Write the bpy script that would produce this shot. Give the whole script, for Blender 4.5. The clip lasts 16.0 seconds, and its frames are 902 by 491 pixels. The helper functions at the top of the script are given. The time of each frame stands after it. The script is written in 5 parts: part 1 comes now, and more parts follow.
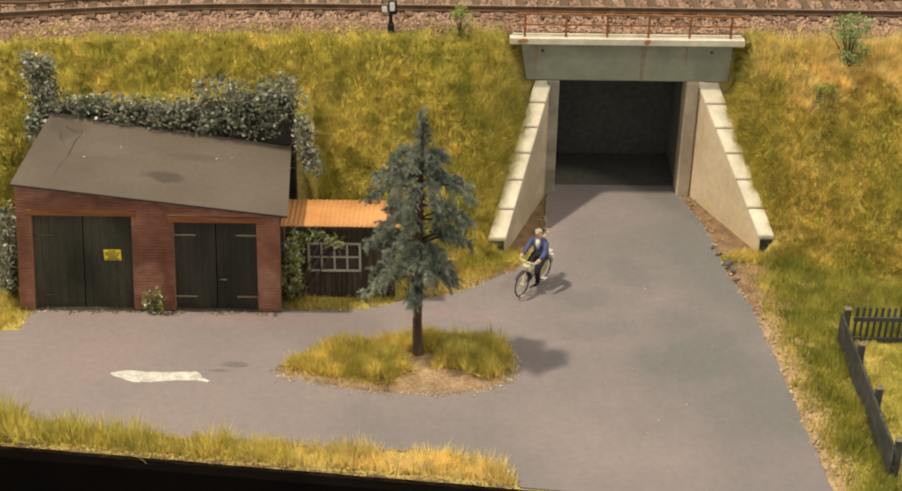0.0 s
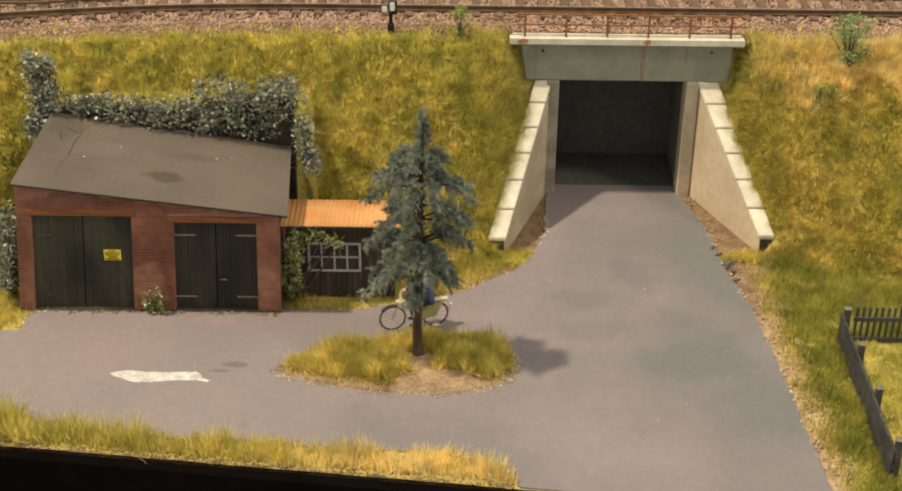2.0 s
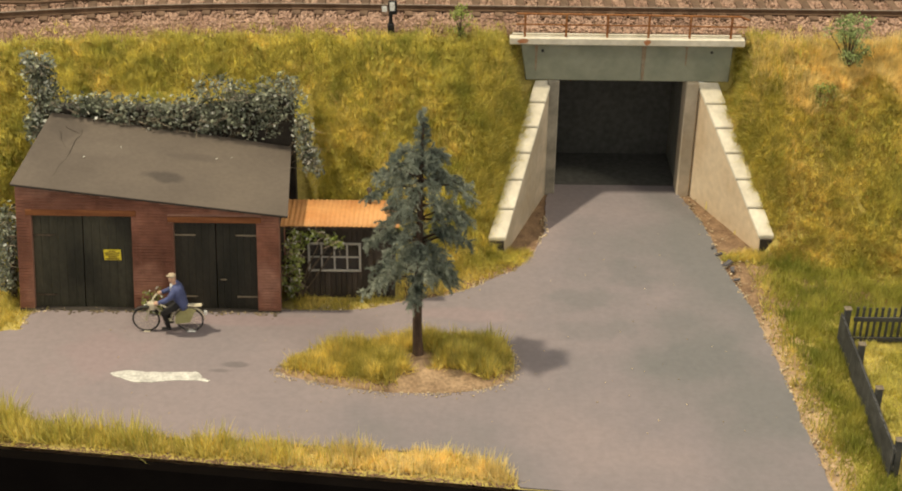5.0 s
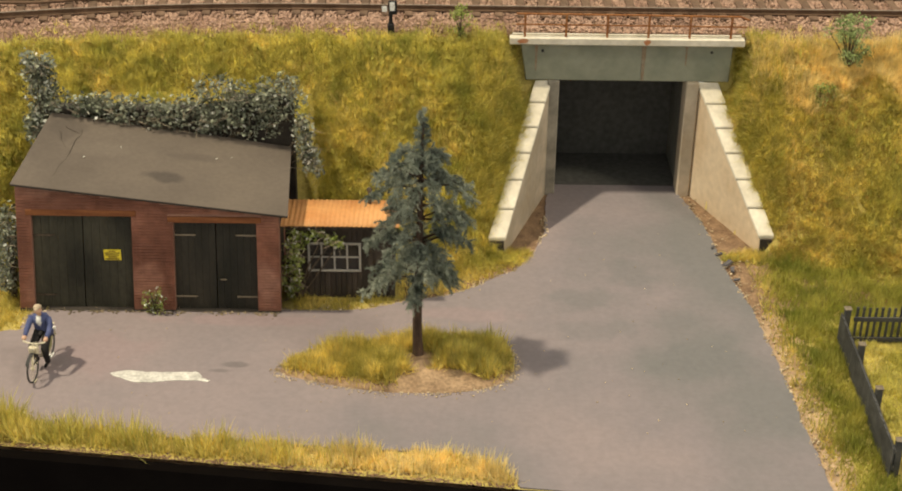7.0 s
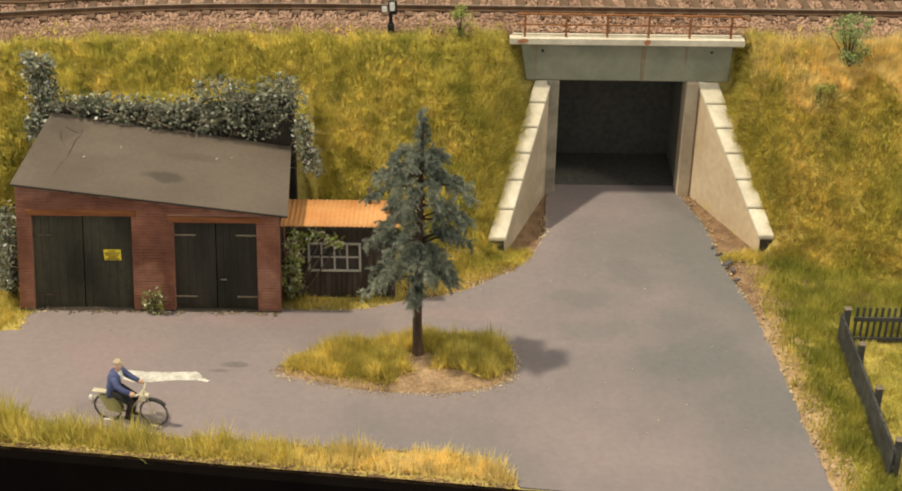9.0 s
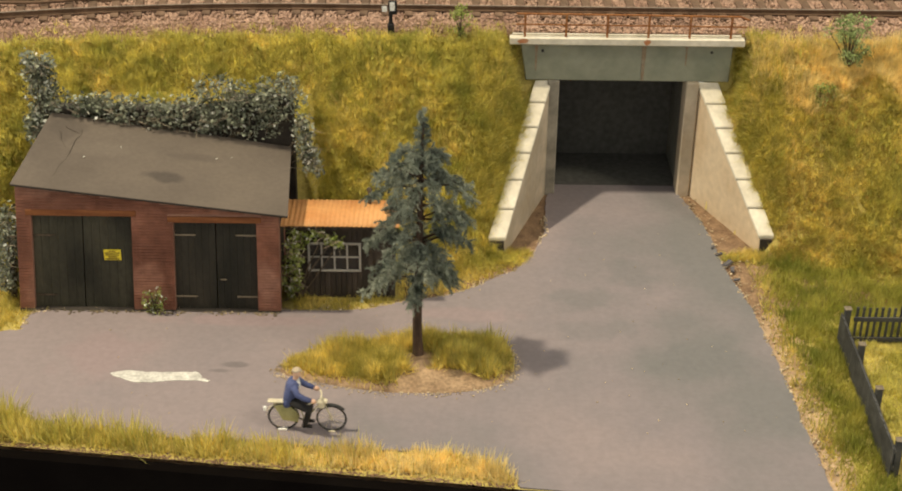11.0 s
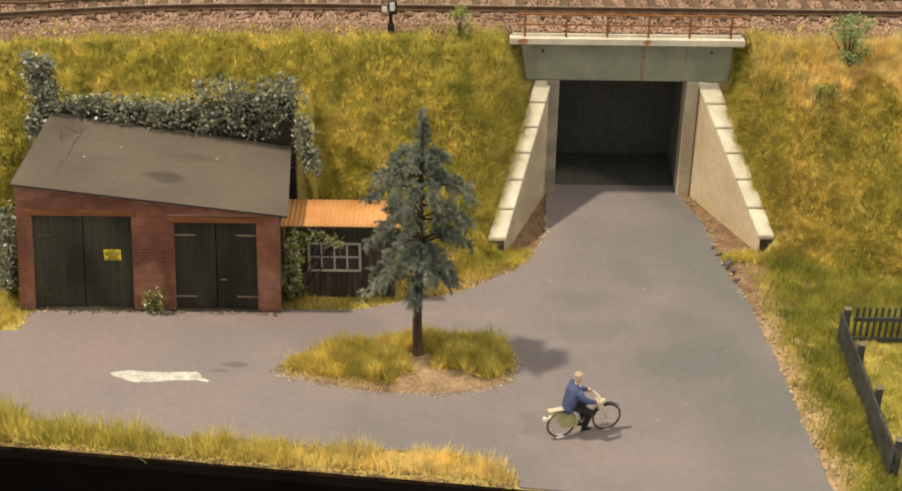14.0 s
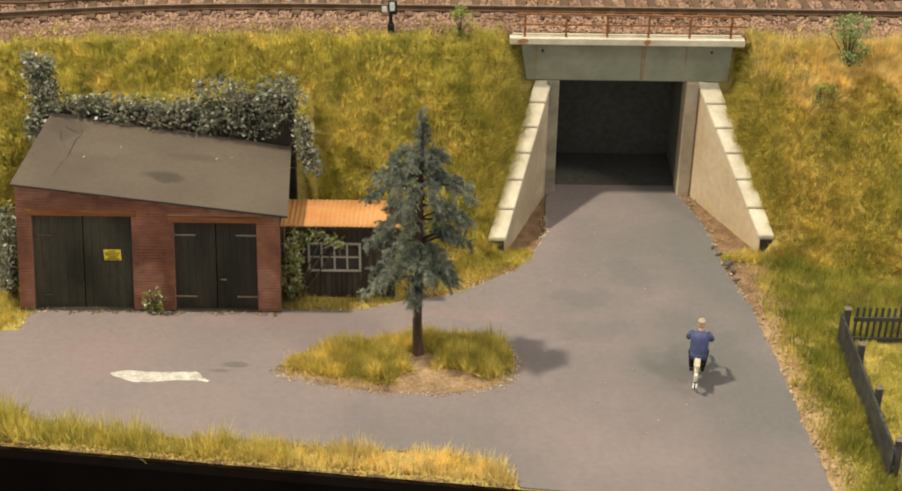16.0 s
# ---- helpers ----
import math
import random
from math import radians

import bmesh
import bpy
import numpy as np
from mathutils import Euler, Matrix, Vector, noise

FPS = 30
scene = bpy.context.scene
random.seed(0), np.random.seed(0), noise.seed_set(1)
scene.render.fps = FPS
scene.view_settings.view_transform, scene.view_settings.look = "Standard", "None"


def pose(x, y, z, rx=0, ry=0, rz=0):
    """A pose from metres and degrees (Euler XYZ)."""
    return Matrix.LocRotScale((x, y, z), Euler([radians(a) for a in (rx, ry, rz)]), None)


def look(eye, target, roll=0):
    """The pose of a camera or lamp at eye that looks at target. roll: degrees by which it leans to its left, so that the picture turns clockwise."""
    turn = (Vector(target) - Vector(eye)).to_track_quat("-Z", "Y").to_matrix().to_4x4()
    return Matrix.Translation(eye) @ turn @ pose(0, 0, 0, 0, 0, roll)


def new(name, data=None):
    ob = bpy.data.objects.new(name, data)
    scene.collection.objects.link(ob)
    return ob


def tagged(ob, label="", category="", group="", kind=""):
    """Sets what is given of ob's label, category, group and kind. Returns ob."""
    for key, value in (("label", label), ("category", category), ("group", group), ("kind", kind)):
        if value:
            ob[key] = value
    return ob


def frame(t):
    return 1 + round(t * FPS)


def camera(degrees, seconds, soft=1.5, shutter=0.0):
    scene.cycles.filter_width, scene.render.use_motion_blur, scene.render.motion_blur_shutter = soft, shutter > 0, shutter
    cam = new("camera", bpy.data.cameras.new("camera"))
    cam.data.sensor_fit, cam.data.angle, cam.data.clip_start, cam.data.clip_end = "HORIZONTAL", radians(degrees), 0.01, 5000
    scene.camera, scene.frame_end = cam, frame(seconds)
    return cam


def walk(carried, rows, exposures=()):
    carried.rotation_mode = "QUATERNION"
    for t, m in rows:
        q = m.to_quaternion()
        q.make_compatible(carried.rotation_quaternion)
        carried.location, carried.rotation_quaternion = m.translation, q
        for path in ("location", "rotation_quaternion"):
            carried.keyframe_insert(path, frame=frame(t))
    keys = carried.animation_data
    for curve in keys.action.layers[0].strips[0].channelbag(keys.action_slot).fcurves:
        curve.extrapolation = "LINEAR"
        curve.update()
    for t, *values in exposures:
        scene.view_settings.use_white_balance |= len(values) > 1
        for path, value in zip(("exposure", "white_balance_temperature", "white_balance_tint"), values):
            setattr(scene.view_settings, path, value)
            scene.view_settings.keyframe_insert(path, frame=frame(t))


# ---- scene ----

from mathutils import geometry

# A model railway layout in 1:87. Numbers below are in metres of the full-size original; K brings them to the model's true size.
K = 1 / 87
CAM_HEIGHT = 19.05
cam = camera(34.8, 16.0, soft=1.9, shutter=0.5)
EYE = Vector((0, 0, CAM_HEIGHT)) * K
AIM = Vector((0, math.cos(radians(28.5)), CAM_HEIGHT * K - math.sin(radians(28.5))))
AIM.z = EYE.z - math.sin(radians(28.5))
walk(cam, [(0, look(EYE, AIM, 0.7)), (16.0, look(EYE, AIM, 0.7))])

# ---- light: a hall lamp high on the left side, and the soft light of the hall ----
world = bpy.data.worlds.new("hall")
scene.world = world
world.use_nodes = True
world.node_tree.nodes["Background"].inputs["Color"].default_value = (0.92, 0.875, 0.78, 1)
world.node_tree.nodes["Background"].inputs["Strength"].default_value = 0.56
lamp_data = bpy.data.lights.new("hall_lamp", "SUN")
lamp_data.energy, lamp_data.angle, lamp_data.color = 2.95, radians(3.0), (1.0, 0.865, 0.63)
lamp = new("hall_lamp", lamp_data)
lamp.matrix_world = look((-0.52, -0.05, 1.0), (0, 0, 0))
lamp_data = bpy.data.lights.new("far_hall_lamp", "SUN")
lamp_data.energy, lamp_data.angle, lamp_data.color = 0.75, radians(8.0), (1.0, 0.865, 0.64)
lamp = new("far_hall_lamp", lamp_data)
lamp.matrix_world = look((0.75, -0.45, 1.0), (0, 0, 0))
scene.view_settings.exposure = 0.25


# ---- materials ----
def mat(name, c1, c2, rough=0.8, scale=2.0, fine=25.0, bump=0.3, metal=0.0, third=None, island=0.0, piece=0.0, spec=0.3, stretch=(1, 1, 1), leafy=0.0, speck=0.2, drift=0.0, placed=False, stains=()):
    """Two or three colours mixed by broad noise, grain by fine noise; scales are per full-size metre."""
    m = bpy.data.materials.new(name)
    m.use_nodes = True
    nt = m.node_tree
    n, l = nt.nodes, nt.links
    b = n["Principled BSDF"]
    b.inputs["Roughness"].default_value = rough
    b.inputs["Metallic"].default_value = metal
    b.inputs["Specular IOR Level"].default_value = spec
    tc = n.new("ShaderNodeTexCoord")
    mp = n.new("ShaderNodeMapping")
    mp.inputs["Scale"].default_value = [v / K for v in stretch]
    l.new(n.new("ShaderNodeNewGeometry").outputs["Position"] if placed else tc.outputs["Object"], mp.inputs["Vector"])
    broad = n.new("ShaderNodeTexNoise")
    broad.inputs["Scale"].default_value = scale
    broad.inputs["Detail"].default_value = 5
    grain = n.new("ShaderNodeTexNoise")
    grain.inputs["Scale"].default_value = fine
    grain.inputs["Detail"].default_value = 4
    for t in (broad, grain):
        l.new(mp.outputs["Vector"], t.inputs["Vector"])
    ramp = n.new("ShaderNodeValToRGB")
    ramp.color_ramp.elements[0].position, ramp.color_ramp.elements[0].color = 0.32, (*c1, 1)
    ramp.color_ramp.elements[1].position, ramp.color_ramp.elements[1].color = 0.68, (*c2, 1)
    if third:
        e = ramp.color_ramp.elements.new(0.5)
        e.color = (*third, 1)
    mixed = broad.outputs["Fac"]
    if drift:
        xyz = n.new("ShaderNodeSeparateXYZ")
        l.new(mp.outputs["Vector"], xyz.inputs["Vector"])
        ma = n.new("ShaderNodeMath")
        ma.operation = "MULTIPLY_ADD"
        ma.inputs[1].default_value = drift
        l.new(xyz.outputs["X"], ma.inputs[0])
        l.new(mixed, ma.inputs[2])
        mixed = ma.outputs["Value"]
    l.new(mixed, ramp.inputs["Fac"])
    value = n.new("ShaderNodeMapRange")
    value.inputs["From Min"].default_value, value.inputs["From Max"].default_value = 0.3, 0.7
    value.inputs["To Min"].default_value, value.inputs["To Max"].default_value = 1 - speck, 1 + speck
    l.new(grain.outputs["Fac"], value.inputs["Value"])
    hsv = n.new("ShaderNodeHueSaturation")
    paint = ramp.outputs["Color"]
    # stains and other blotches: centre and radii on the plan, colour, strength; their rims are ragged
    for (cx, cy, cz), (rx, ry, rz), colour, strength in stains:
        at = n.new("ShaderNodeMapping")
        at.vector_type = "TEXTURE"
        at.inputs["Location"].default_value = (cx, cy, cz)
        at.inputs["Scale"].default_value = (rx, ry, rz)
        l.new(mp.outputs["Vector"], at.inputs["Vector"])
        far = n.new("ShaderNodeVectorMath")
        far.operation = "LENGTH"
        l.new(at.outputs["Vector"], far.inputs[0])
        rough_rim = n.new("ShaderNodeTexNoise")
        rough_rim.inputs["Scale"].default_value = 1.6
        rough_rim.inputs["Detail"].default_value = 4
        l.new(mp.outputs["Vector"], rough_rim.inputs["Vector"])
        summed = n.new("ShaderNodeMath")
        summed.operation = "MULTIPLY_ADD"
        summed.inputs[1].default_value = 1.7
        l.new(rough_rim.outputs["Fac"], summed.inputs[0])
        l.new(far.outputs["Value"], summed.inputs[2])
        fade = n.new("ShaderNodeMapRange")
        fade.interpolation_type = "SMOOTHSTEP"
        fade.inputs["From Min"].default_value, fade.inputs["From Max"].default_value = 1.35, 2.0
        fade.inputs["To Min"].default_value, fade.inputs["To Max"].default_value = strength, 0.0
        l.new(summed.outputs["Value"], fade.inputs["Value"])
        blot = n.new("ShaderNodeMix")
        blot.data_type = "RGBA"
        blot.inputs[7].default_value = (*colour, 1)
        l.new(fade.outputs["Result"], blot.inputs[0])
        l.new(paint, blot.inputs[6])
        paint = blot.outputs[2]
    l.new(paint, hsv.inputs["Color"])
    last = value.outputs["Result"]
    for amount, kind in ((island, "island"), (piece, "piece")):
        if amount:
            if kind == "island":
                rnd = n.new("ShaderNodeNewGeometry").outputs["Random Per Island"]
            else:
                rnd = n.new("ShaderNodeObjectInfo").outputs["Random"]
            mr = n.new("ShaderNodeMapRange")
            mr.inputs["To Min"].default_value, mr.inputs["To Max"].default_value = 1 - amount, 1 + amount
            l.new(rnd, mr.inputs["Value"])
            mu = n.new("ShaderNodeMath")
            mu.operation = "MULTIPLY"
            l.new(last, mu.inputs[0])
            l.new(mr.outputs["Result"], mu.inputs[1])
            last = mu.outputs["Value"]
    l.new(last, hsv.inputs["Value"])
    l.new(hsv.outputs["Color"], b.inputs["Base Color"])
    if leafy:
        tr = n.new("ShaderNodeBsdfTranslucent")
        l.new(hsv.outputs["Color"], tr.inputs["Color"])
        mx = n.new("ShaderNodeMixShader")
        mx.inputs["Fac"].default_value = leafy
        l.new(b.outputs["BSDF"], mx.inputs[1])
        l.new(tr.outputs["BSDF"], mx.inputs[2])
        l.new(mx.outputs["Shader"], n["Material Output"].inputs["Surface"])
    if bump:
        bp = n.new("ShaderNodeBump")
        bp.inputs["Strength"].default_value = bump
        bp.inputs["Distance"].default_value = 0.03 * K
        l.new(grain.outputs["Fac"], bp.inputs["Height"])
        l.new(bp.outputs["Normal"], b.inputs["Normal"])
    return m


ASPHALT = mat("asphalt", (0.156, 0.152, 0.153), (0.243, 0.204, 0.206), 0.75, 0.22, 7, 0.05, third=(0.205, 0.18, 0.187), speck=0.06, drift=-0.018, placed=True,
              stains=(((6.2, 29.3, 0), (1.7, 0.9, 9), (0.135, 0.137, 0.138), 0.42), ((3.5, 32.2, 0), (1.0, 0.6, 9), (0.135, 0.137, 0.138), 0.42), ((4.9, 33.4, 0), (0.8, 0.9, 9), (0.135, 0.137, 0.138), 0.45), ((5.9, 31.2, 0), (1.0, 0.5, 9), (0.135, 0.137, 0.138), 0.35), ((3.6, 30.6, 0), (1.4, 0.5, 9), (0.135, 0.137, 0.138), 0.3),
                      ((-5.0, 30.9, 0), (2.6, 0.3, 9), (0.265, 0.203, 0.207), 0.7), ((-8.4, 29.2, 0), (1.2, 1.2, 9), (0.265, 0.203, 0.207), 0.6), ((0.5, 31.3, 0), (1.6, 0.4, 9), (0.265, 0.203, 0.207), 0.5), ((-5.4, 28.6, 0), (0.34, 0.10, 9), (0.11, 0.10, 0.10), 0.5), ((-5.12, 28.85, 0), (0.38, 0.13, 9), (0.11, 0.10, 0.10), 0.6)))
for node in ASPHALT.node_tree.nodes:
    if node.type == "VALTORGB":
        for e, at in zip(node.color_ramp.elements, (0.25, 0.44, 0.62)):
            e.position = at
EARTH = mat("earth", (0.15, 0.092, 0.055), (0.29, 0.19, 0.11), 0.95, 2.5, 14, 0.8, speck=0.3)
SOIL_GRASS = mat("grass_mat", (0.32, 0.26, 0.07), (0.50, 0.41, 0.13), 0.95, 0.6, 14, 0.9)
GRASS = mat("grass", (0.48, 0.43, 0.10), (0.82, 0.70, 0.25), 0.7, 1.3, 3, 0, island=0.32, third=(0.69, 0.59, 0.17), leafy=0.6)
GRASS_GREEN = mat("green_grass", (0.42, 0.425, 0.10), (0.76, 0.70, 0.21), 0.7, 1.4, 3, 0, island=0.32, third=(0.61, 0.56, 0.15), leafy=0.6)
GRASS_DRY = mat("dry_grass", (0.66, 0.54, 0.12), (0.86, 0.72, 0.28), 0.7, 0.8, 3, 0, island=0.2, leafy=0.5)
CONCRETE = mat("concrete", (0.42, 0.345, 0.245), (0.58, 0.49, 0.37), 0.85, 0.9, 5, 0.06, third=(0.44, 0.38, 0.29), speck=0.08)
ISLAND_EARTH = mat("island_earth", (0.19, 0.125, 0.075), (0.36, 0.25, 0.15), 0.95, 2.0, 12, 0.7, speck=0.28)
SAND = mat("sandy_soil", (0.27, 0.18, 0.105), (0.45, 0.325, 0.20), 0.95, 1.6, 9, 0.5, speck=0.25)
GRASS_LAWN = mat("lawn_grass", (0.56, 0.53, 0.12), (0.82, 0.74, 0.27), 0.7, 0.9, 3, 0, island=0.25, leafy=0.5)
SHRUB_LEAF = mat("shrub_leaf", (0.20, 0.28, 0.095), (0.46, 0.54, 0.25), 0.65, 4, 20, 0, island=0.4, leafy=0.45)
STRAW = mat("straw", (0.80, 0.65, 0.27), (0.94, 0.81, 0.42), 0.7, 0.9, 3, 0, island=0.22, leafy=0.55)
GRASS_STRIP = mat("strip_grass", (0.26, 0.285, 0.055), (0.56, 0.52, 0.13), 0.7, 1.1, 3, 0, island=0.3, third=(0.40, 0.39, 0.08), leafy=0.5)
GRASS_BROWN = mat("ochre_grass", (0.46, 0.30, 0.09), (0.66, 0.46, 0.17), 0.7, 1.1, 3, 0, island=0.35, leafy=0.5)
# warmer, lighter concrete: the left lamp's glow painted into the colour
CONCRETE_LAMPLIT = mat("lamplit_concrete", (0.56, 0.43, 0.28), (0.68, 0.56, 0.40), 0.85, 0.7, 5, 0.06, third=(0.61, 0.49, 0.34), speck=0.08)
CONCRETE_PALE = mat("pale_concrete", (0.52, 0.48, 0.38), (0.70, 0.65, 0.54), 0.85, 1.4, 8, 0.06, piece=0.08, speck=0.08)
CONCRETE_GREEN = mat("mossy_concrete", (0.20, 0.215, 0.16), (0.29, 0.295, 0.225), 0.85, 0.8, 5, 0.06, speck=0.08)
# two dark tones for the underpass inside; its shade is put into the colour
TUNNEL_WALL_SHADE = mat("tunnel_wall_shade", (0.12, 0.12, 0.105), (0.19, 0.188, 0.165), 0.9, 0.7, 6, 0.3)
PASSAGE_GLOOM = mat("passage_gloom", (0.070, 0.070, 0.064), (0.092, 0.091, 0.083), 0.9, 0.5, 6, 0.1)
# darker concrete with the shadow on the left abutment put into its colour
CONCRETE_SHADED = mat("shaded_concrete", (0.20, 0.185, 0.15), (0.34, 0.31, 0.25), 0.85, 2.0, 6, 0.06, speck=0.1)
RUST = mat("rust", (0.22, 0.08, 0.03), (0.34, 0.15, 0.05), 0.8, 5, 30, 0.4)
RUST_SPOT = mat("rust_spot", (0.42, 0.17, 0.07), (0.5, 0.3, 0.18), 0.9, 6, 20, 0.1)
RUST_STAIN = mat("rust_stain", (0.25, 0.17, 0.10), (0.27, 0.23, 0.165), 0.9, 6, 20, 0.1)
# brick blotches: one darker, high on the left; two paler, low on the piers
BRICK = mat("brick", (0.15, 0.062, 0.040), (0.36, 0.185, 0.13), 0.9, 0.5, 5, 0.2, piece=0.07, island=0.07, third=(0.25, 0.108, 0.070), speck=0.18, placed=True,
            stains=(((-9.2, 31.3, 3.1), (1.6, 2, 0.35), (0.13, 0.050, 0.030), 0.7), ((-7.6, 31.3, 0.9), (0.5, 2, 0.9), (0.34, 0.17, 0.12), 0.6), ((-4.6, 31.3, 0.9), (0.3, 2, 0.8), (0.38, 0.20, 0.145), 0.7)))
MORTAR = mat("mortar", (0.21, 0.105, 0.075), (0.32, 0.18, 0.13), 0.95, 0.7, 30, 0.3, placed=True)
LINTEL = mat("lintel_timber", (0.16, 0.055, 0.02), (0.26, 0.10, 0.035), 0.8, 3, 30, 0.3, stretch=(0.3, 1, 3))
DOOR = mat("door_timber", (0.022, 0.022, 0.016), (0.066, 0.062, 0.042), 0.75, 0.7, 12, 0.2, piece=0.05, stretch=(1.6, 1.6, 0.6), speck=0.2, placed=True)
DOOR_BLACK = mat("tarred_door_timber", (0.016, 0.016, 0.012), (0.044, 0.039, 0.029), 0.75, 0.7, 12, 0.2, piece=0.05, stretch=(1.6, 1.6, 0.6), speck=0.2, placed=True)
IRON = mat("iron", (0.05, 0.04, 0.03), (0.13, 0.10, 0.07), 0.6, 5, 30, 0.3, metal=0.4)
PALE_IRON = mat("worn_iron", (0.16, 0.13, 0.09), (0.26, 0.22, 0.16), 0.6, 5, 30, 0.3, metal=0.3)
FELT = mat("roofing_felt", (0.100, 0.082, 0.066), (0.136, 0.112, 0.089), 0.9, 0.45, 9, 0.10, third=(0.120, 0.099, 0.080), speck=0.06, placed=True,
           stains=(((-7.15, 32.2, 3.6), (0.62, 0.24, 3), (0.062, 0.052, 0.045), 0.75), ((-6.6, 33.2, 3.6), (0.7, 0.2, 3), (0.075, 0.062, 0.052), 0.4), ((-9.9, 33.7, 4), (0.5, 0.5, 3), (0.07, 0.058, 0.048), 0.5), ((-8.8, 33.0, 4), (0.9, 0.3, 3), (0.15, 0.125, 0.10), 0.5)))
FELT_EDGE = mat("felt_edge", (0.03, 0.026, 0.022), (0.06, 0.05, 0.04), 0.9, 2, 25, 0.3)
ORANGE = mat("orange_sheet", (0.50, 0.22, 0.07), (0.62, 0.33, 0.13), 0.65, 1.2, 9, 0.1, speck=0.08)
SHED_WOOD = mat("tarred_board", (0.030, 0.025, 0.020), (0.065, 0.05, 0.04), 0.8, 3, 25, 0.4, piece=0.25, stretch=(3, 3, 0.4))
WINDOW_PAINT = mat("grey_window_paint", (0.30, 0.29, 0.26), (0.42, 0.40, 0.36), 0.6, 4, 30, 0.1)
SIGN_YELLOW = mat("yellow_enamel", (0.70, 0.55, 0.03), (0.78, 0.64, 0.06), 0.5, 4, 20, 0)
INK = mat("dark_ink", (0.12, 0.08, 0.02), (0.16, 0.11, 0.03), 0.7, 5, 30, 0)
IVY = mat("ivy_leaf", (0.10, 0.115, 0.075), (0.31, 0.325, 0.23), 0.65, 2.2, 20, 0, island=0.55)
IVY_STEM = mat("ivy_stem", (0.16, 0.125, 0.085), (0.36, 0.30, 0.215), 0.9, 3, 20, 0.2)
IVY_PALE = mat("pale_ivy_leaf", (0.40, 0.42, 0.35), (0.74, 0.74, 0.66), 0.6, 4, 20, 0, island=0.35)
LEAF = mat("bush_leaf", (0.20, 0.27, 0.055), (0.46, 0.50, 0.17), 0.65, 4, 20, 0, island=0.4, leafy=0.45)
TWIG = mat("twig", (0.06, 0.045, 0.03), (0.11, 0.085, 0.06), 0.9, 6, 30, 0.3)
BARK = mat("bark", (0.045, 0.028, 0.02), (0.11, 0.07, 0.05), 0.95, 4, 22, 1.0, stretch=(1, 1, 0.35))
NEEDLE = mat("blue_needles", (0.125, 0.16, 0.135), (0.40, 0.425, 0.335), 0.8, 1.3, 10, 0, island=0.35, leafy=0.3)
BALLAST = mat("ballast", (0.275, 0.17, 0.122), (0.47, 0.32, 0.235), 0.95, 1.0, 25, 0.5, island=0.4)
RAIL_STEEL = mat("rusty_rail", (0.10, 0.06, 0.035), (0.17, 0.105, 0.065), 0.7, 3, 30, 0.3, metal=0.2)
RAIL_HEAD = mat("worn_rail_head", (0.26, 0.2, 0.14), (0.36, 0.29, 0.21), 0.4, 3, 30, 0.1, metal=0.7)
SLEEPER = mat("sleeper_timber", (0.09, 0.055, 0.035), (0.2, 0.13, 0.085), 0.9, 3, 25, 0.4, piece=0.2)
FENCE = mat("grey_fence_paint", (0.042, 0.043, 0.043), (0.085, 0.085, 0.082), 0.7, 3, 25, 0.3, piece=0.15)
FASCIA = mat("black_fascia", (0.0025, 0.0017, 0.0015), (0.004, 0.003, 0.0025), 0.9, 1, 20, 0.1, spec=0.03)
WHITE_PAINT = mat("road_paint", (0.42, 0.41, 0.38), (0.64, 0.63, 0.58), 0.8, 5, 14, 0.3)
LITTER = mat("leaf_litter", (0.07, 0.06, 0.035), (0.34, 0.27, 0.17), 0.95, 3, 25, 0.3, island=0.5)
PEBBLE = mat("pebble", (0.30, 0.22, 0.13), (0.6, 0.5, 0.34), 0.95, 3, 25, 0.4, island=0.35)
SLATE_BIT = mat("slate_chip", (0.07, 0.065, 0.07), (0.16, 0.15, 0.16), 0.7, 3, 25, 0.4)
GLASS_DARK = mat("dark_pane", (0.012, 0.012, 0.012), (0.03, 0.028, 0.025), 0.15, 2, 20, 0, spec=0.5)
TYRE = mat("tyre", (0.03, 0.03, 0.03), (0.05, 0.05, 0.048), 0.7, 5, 30, 0)
CREAM = mat("cream_paint", (0.55, 0.50, 0.36), (0.66, 0.6, 0.45), 0.45, 5, 30, 0)
OLIVE = mat("olive_guard", (0.30, 0.29, 0.13), (0.40, 0.38, 0.19), 0.5, 5, 30, 0)
BLUE = mat("blue_coat", (0.055, 0.07, 0.16), (0.085, 0.105, 0.23), 0.75, 5, 40, 0.1)
BLACK = mat("black_cloth", (0.012, 0.012, 0.013), (0.025, 0.023, 0.022), 0.8, 5, 30, 0)
SKIN = mat("painted_flesh", (0.55, 0.34, 0.23), (0.62, 0.40, 0.28), 0.6, 5, 30, 0)
SHIRT = mat("white_cloth", (0.62, 0.62, 0.58), (0.72, 0.72, 0.68), 0.7, 5, 30, 0)
CAP = mat("tan_cap", (0.40, 0.32, 0.22), (0.52, 0.43, 0.31), 0.7, 5, 30, 0)
SIGNAL_WHITE = mat("signal_white", (0.75, 0.75, 0.72), (0.85, 0.85, 0.82), 0.4, 4, 20, 0)

# ---- building helpers ----
ORIGIN = {}
rng = np.random.default_rng(7)


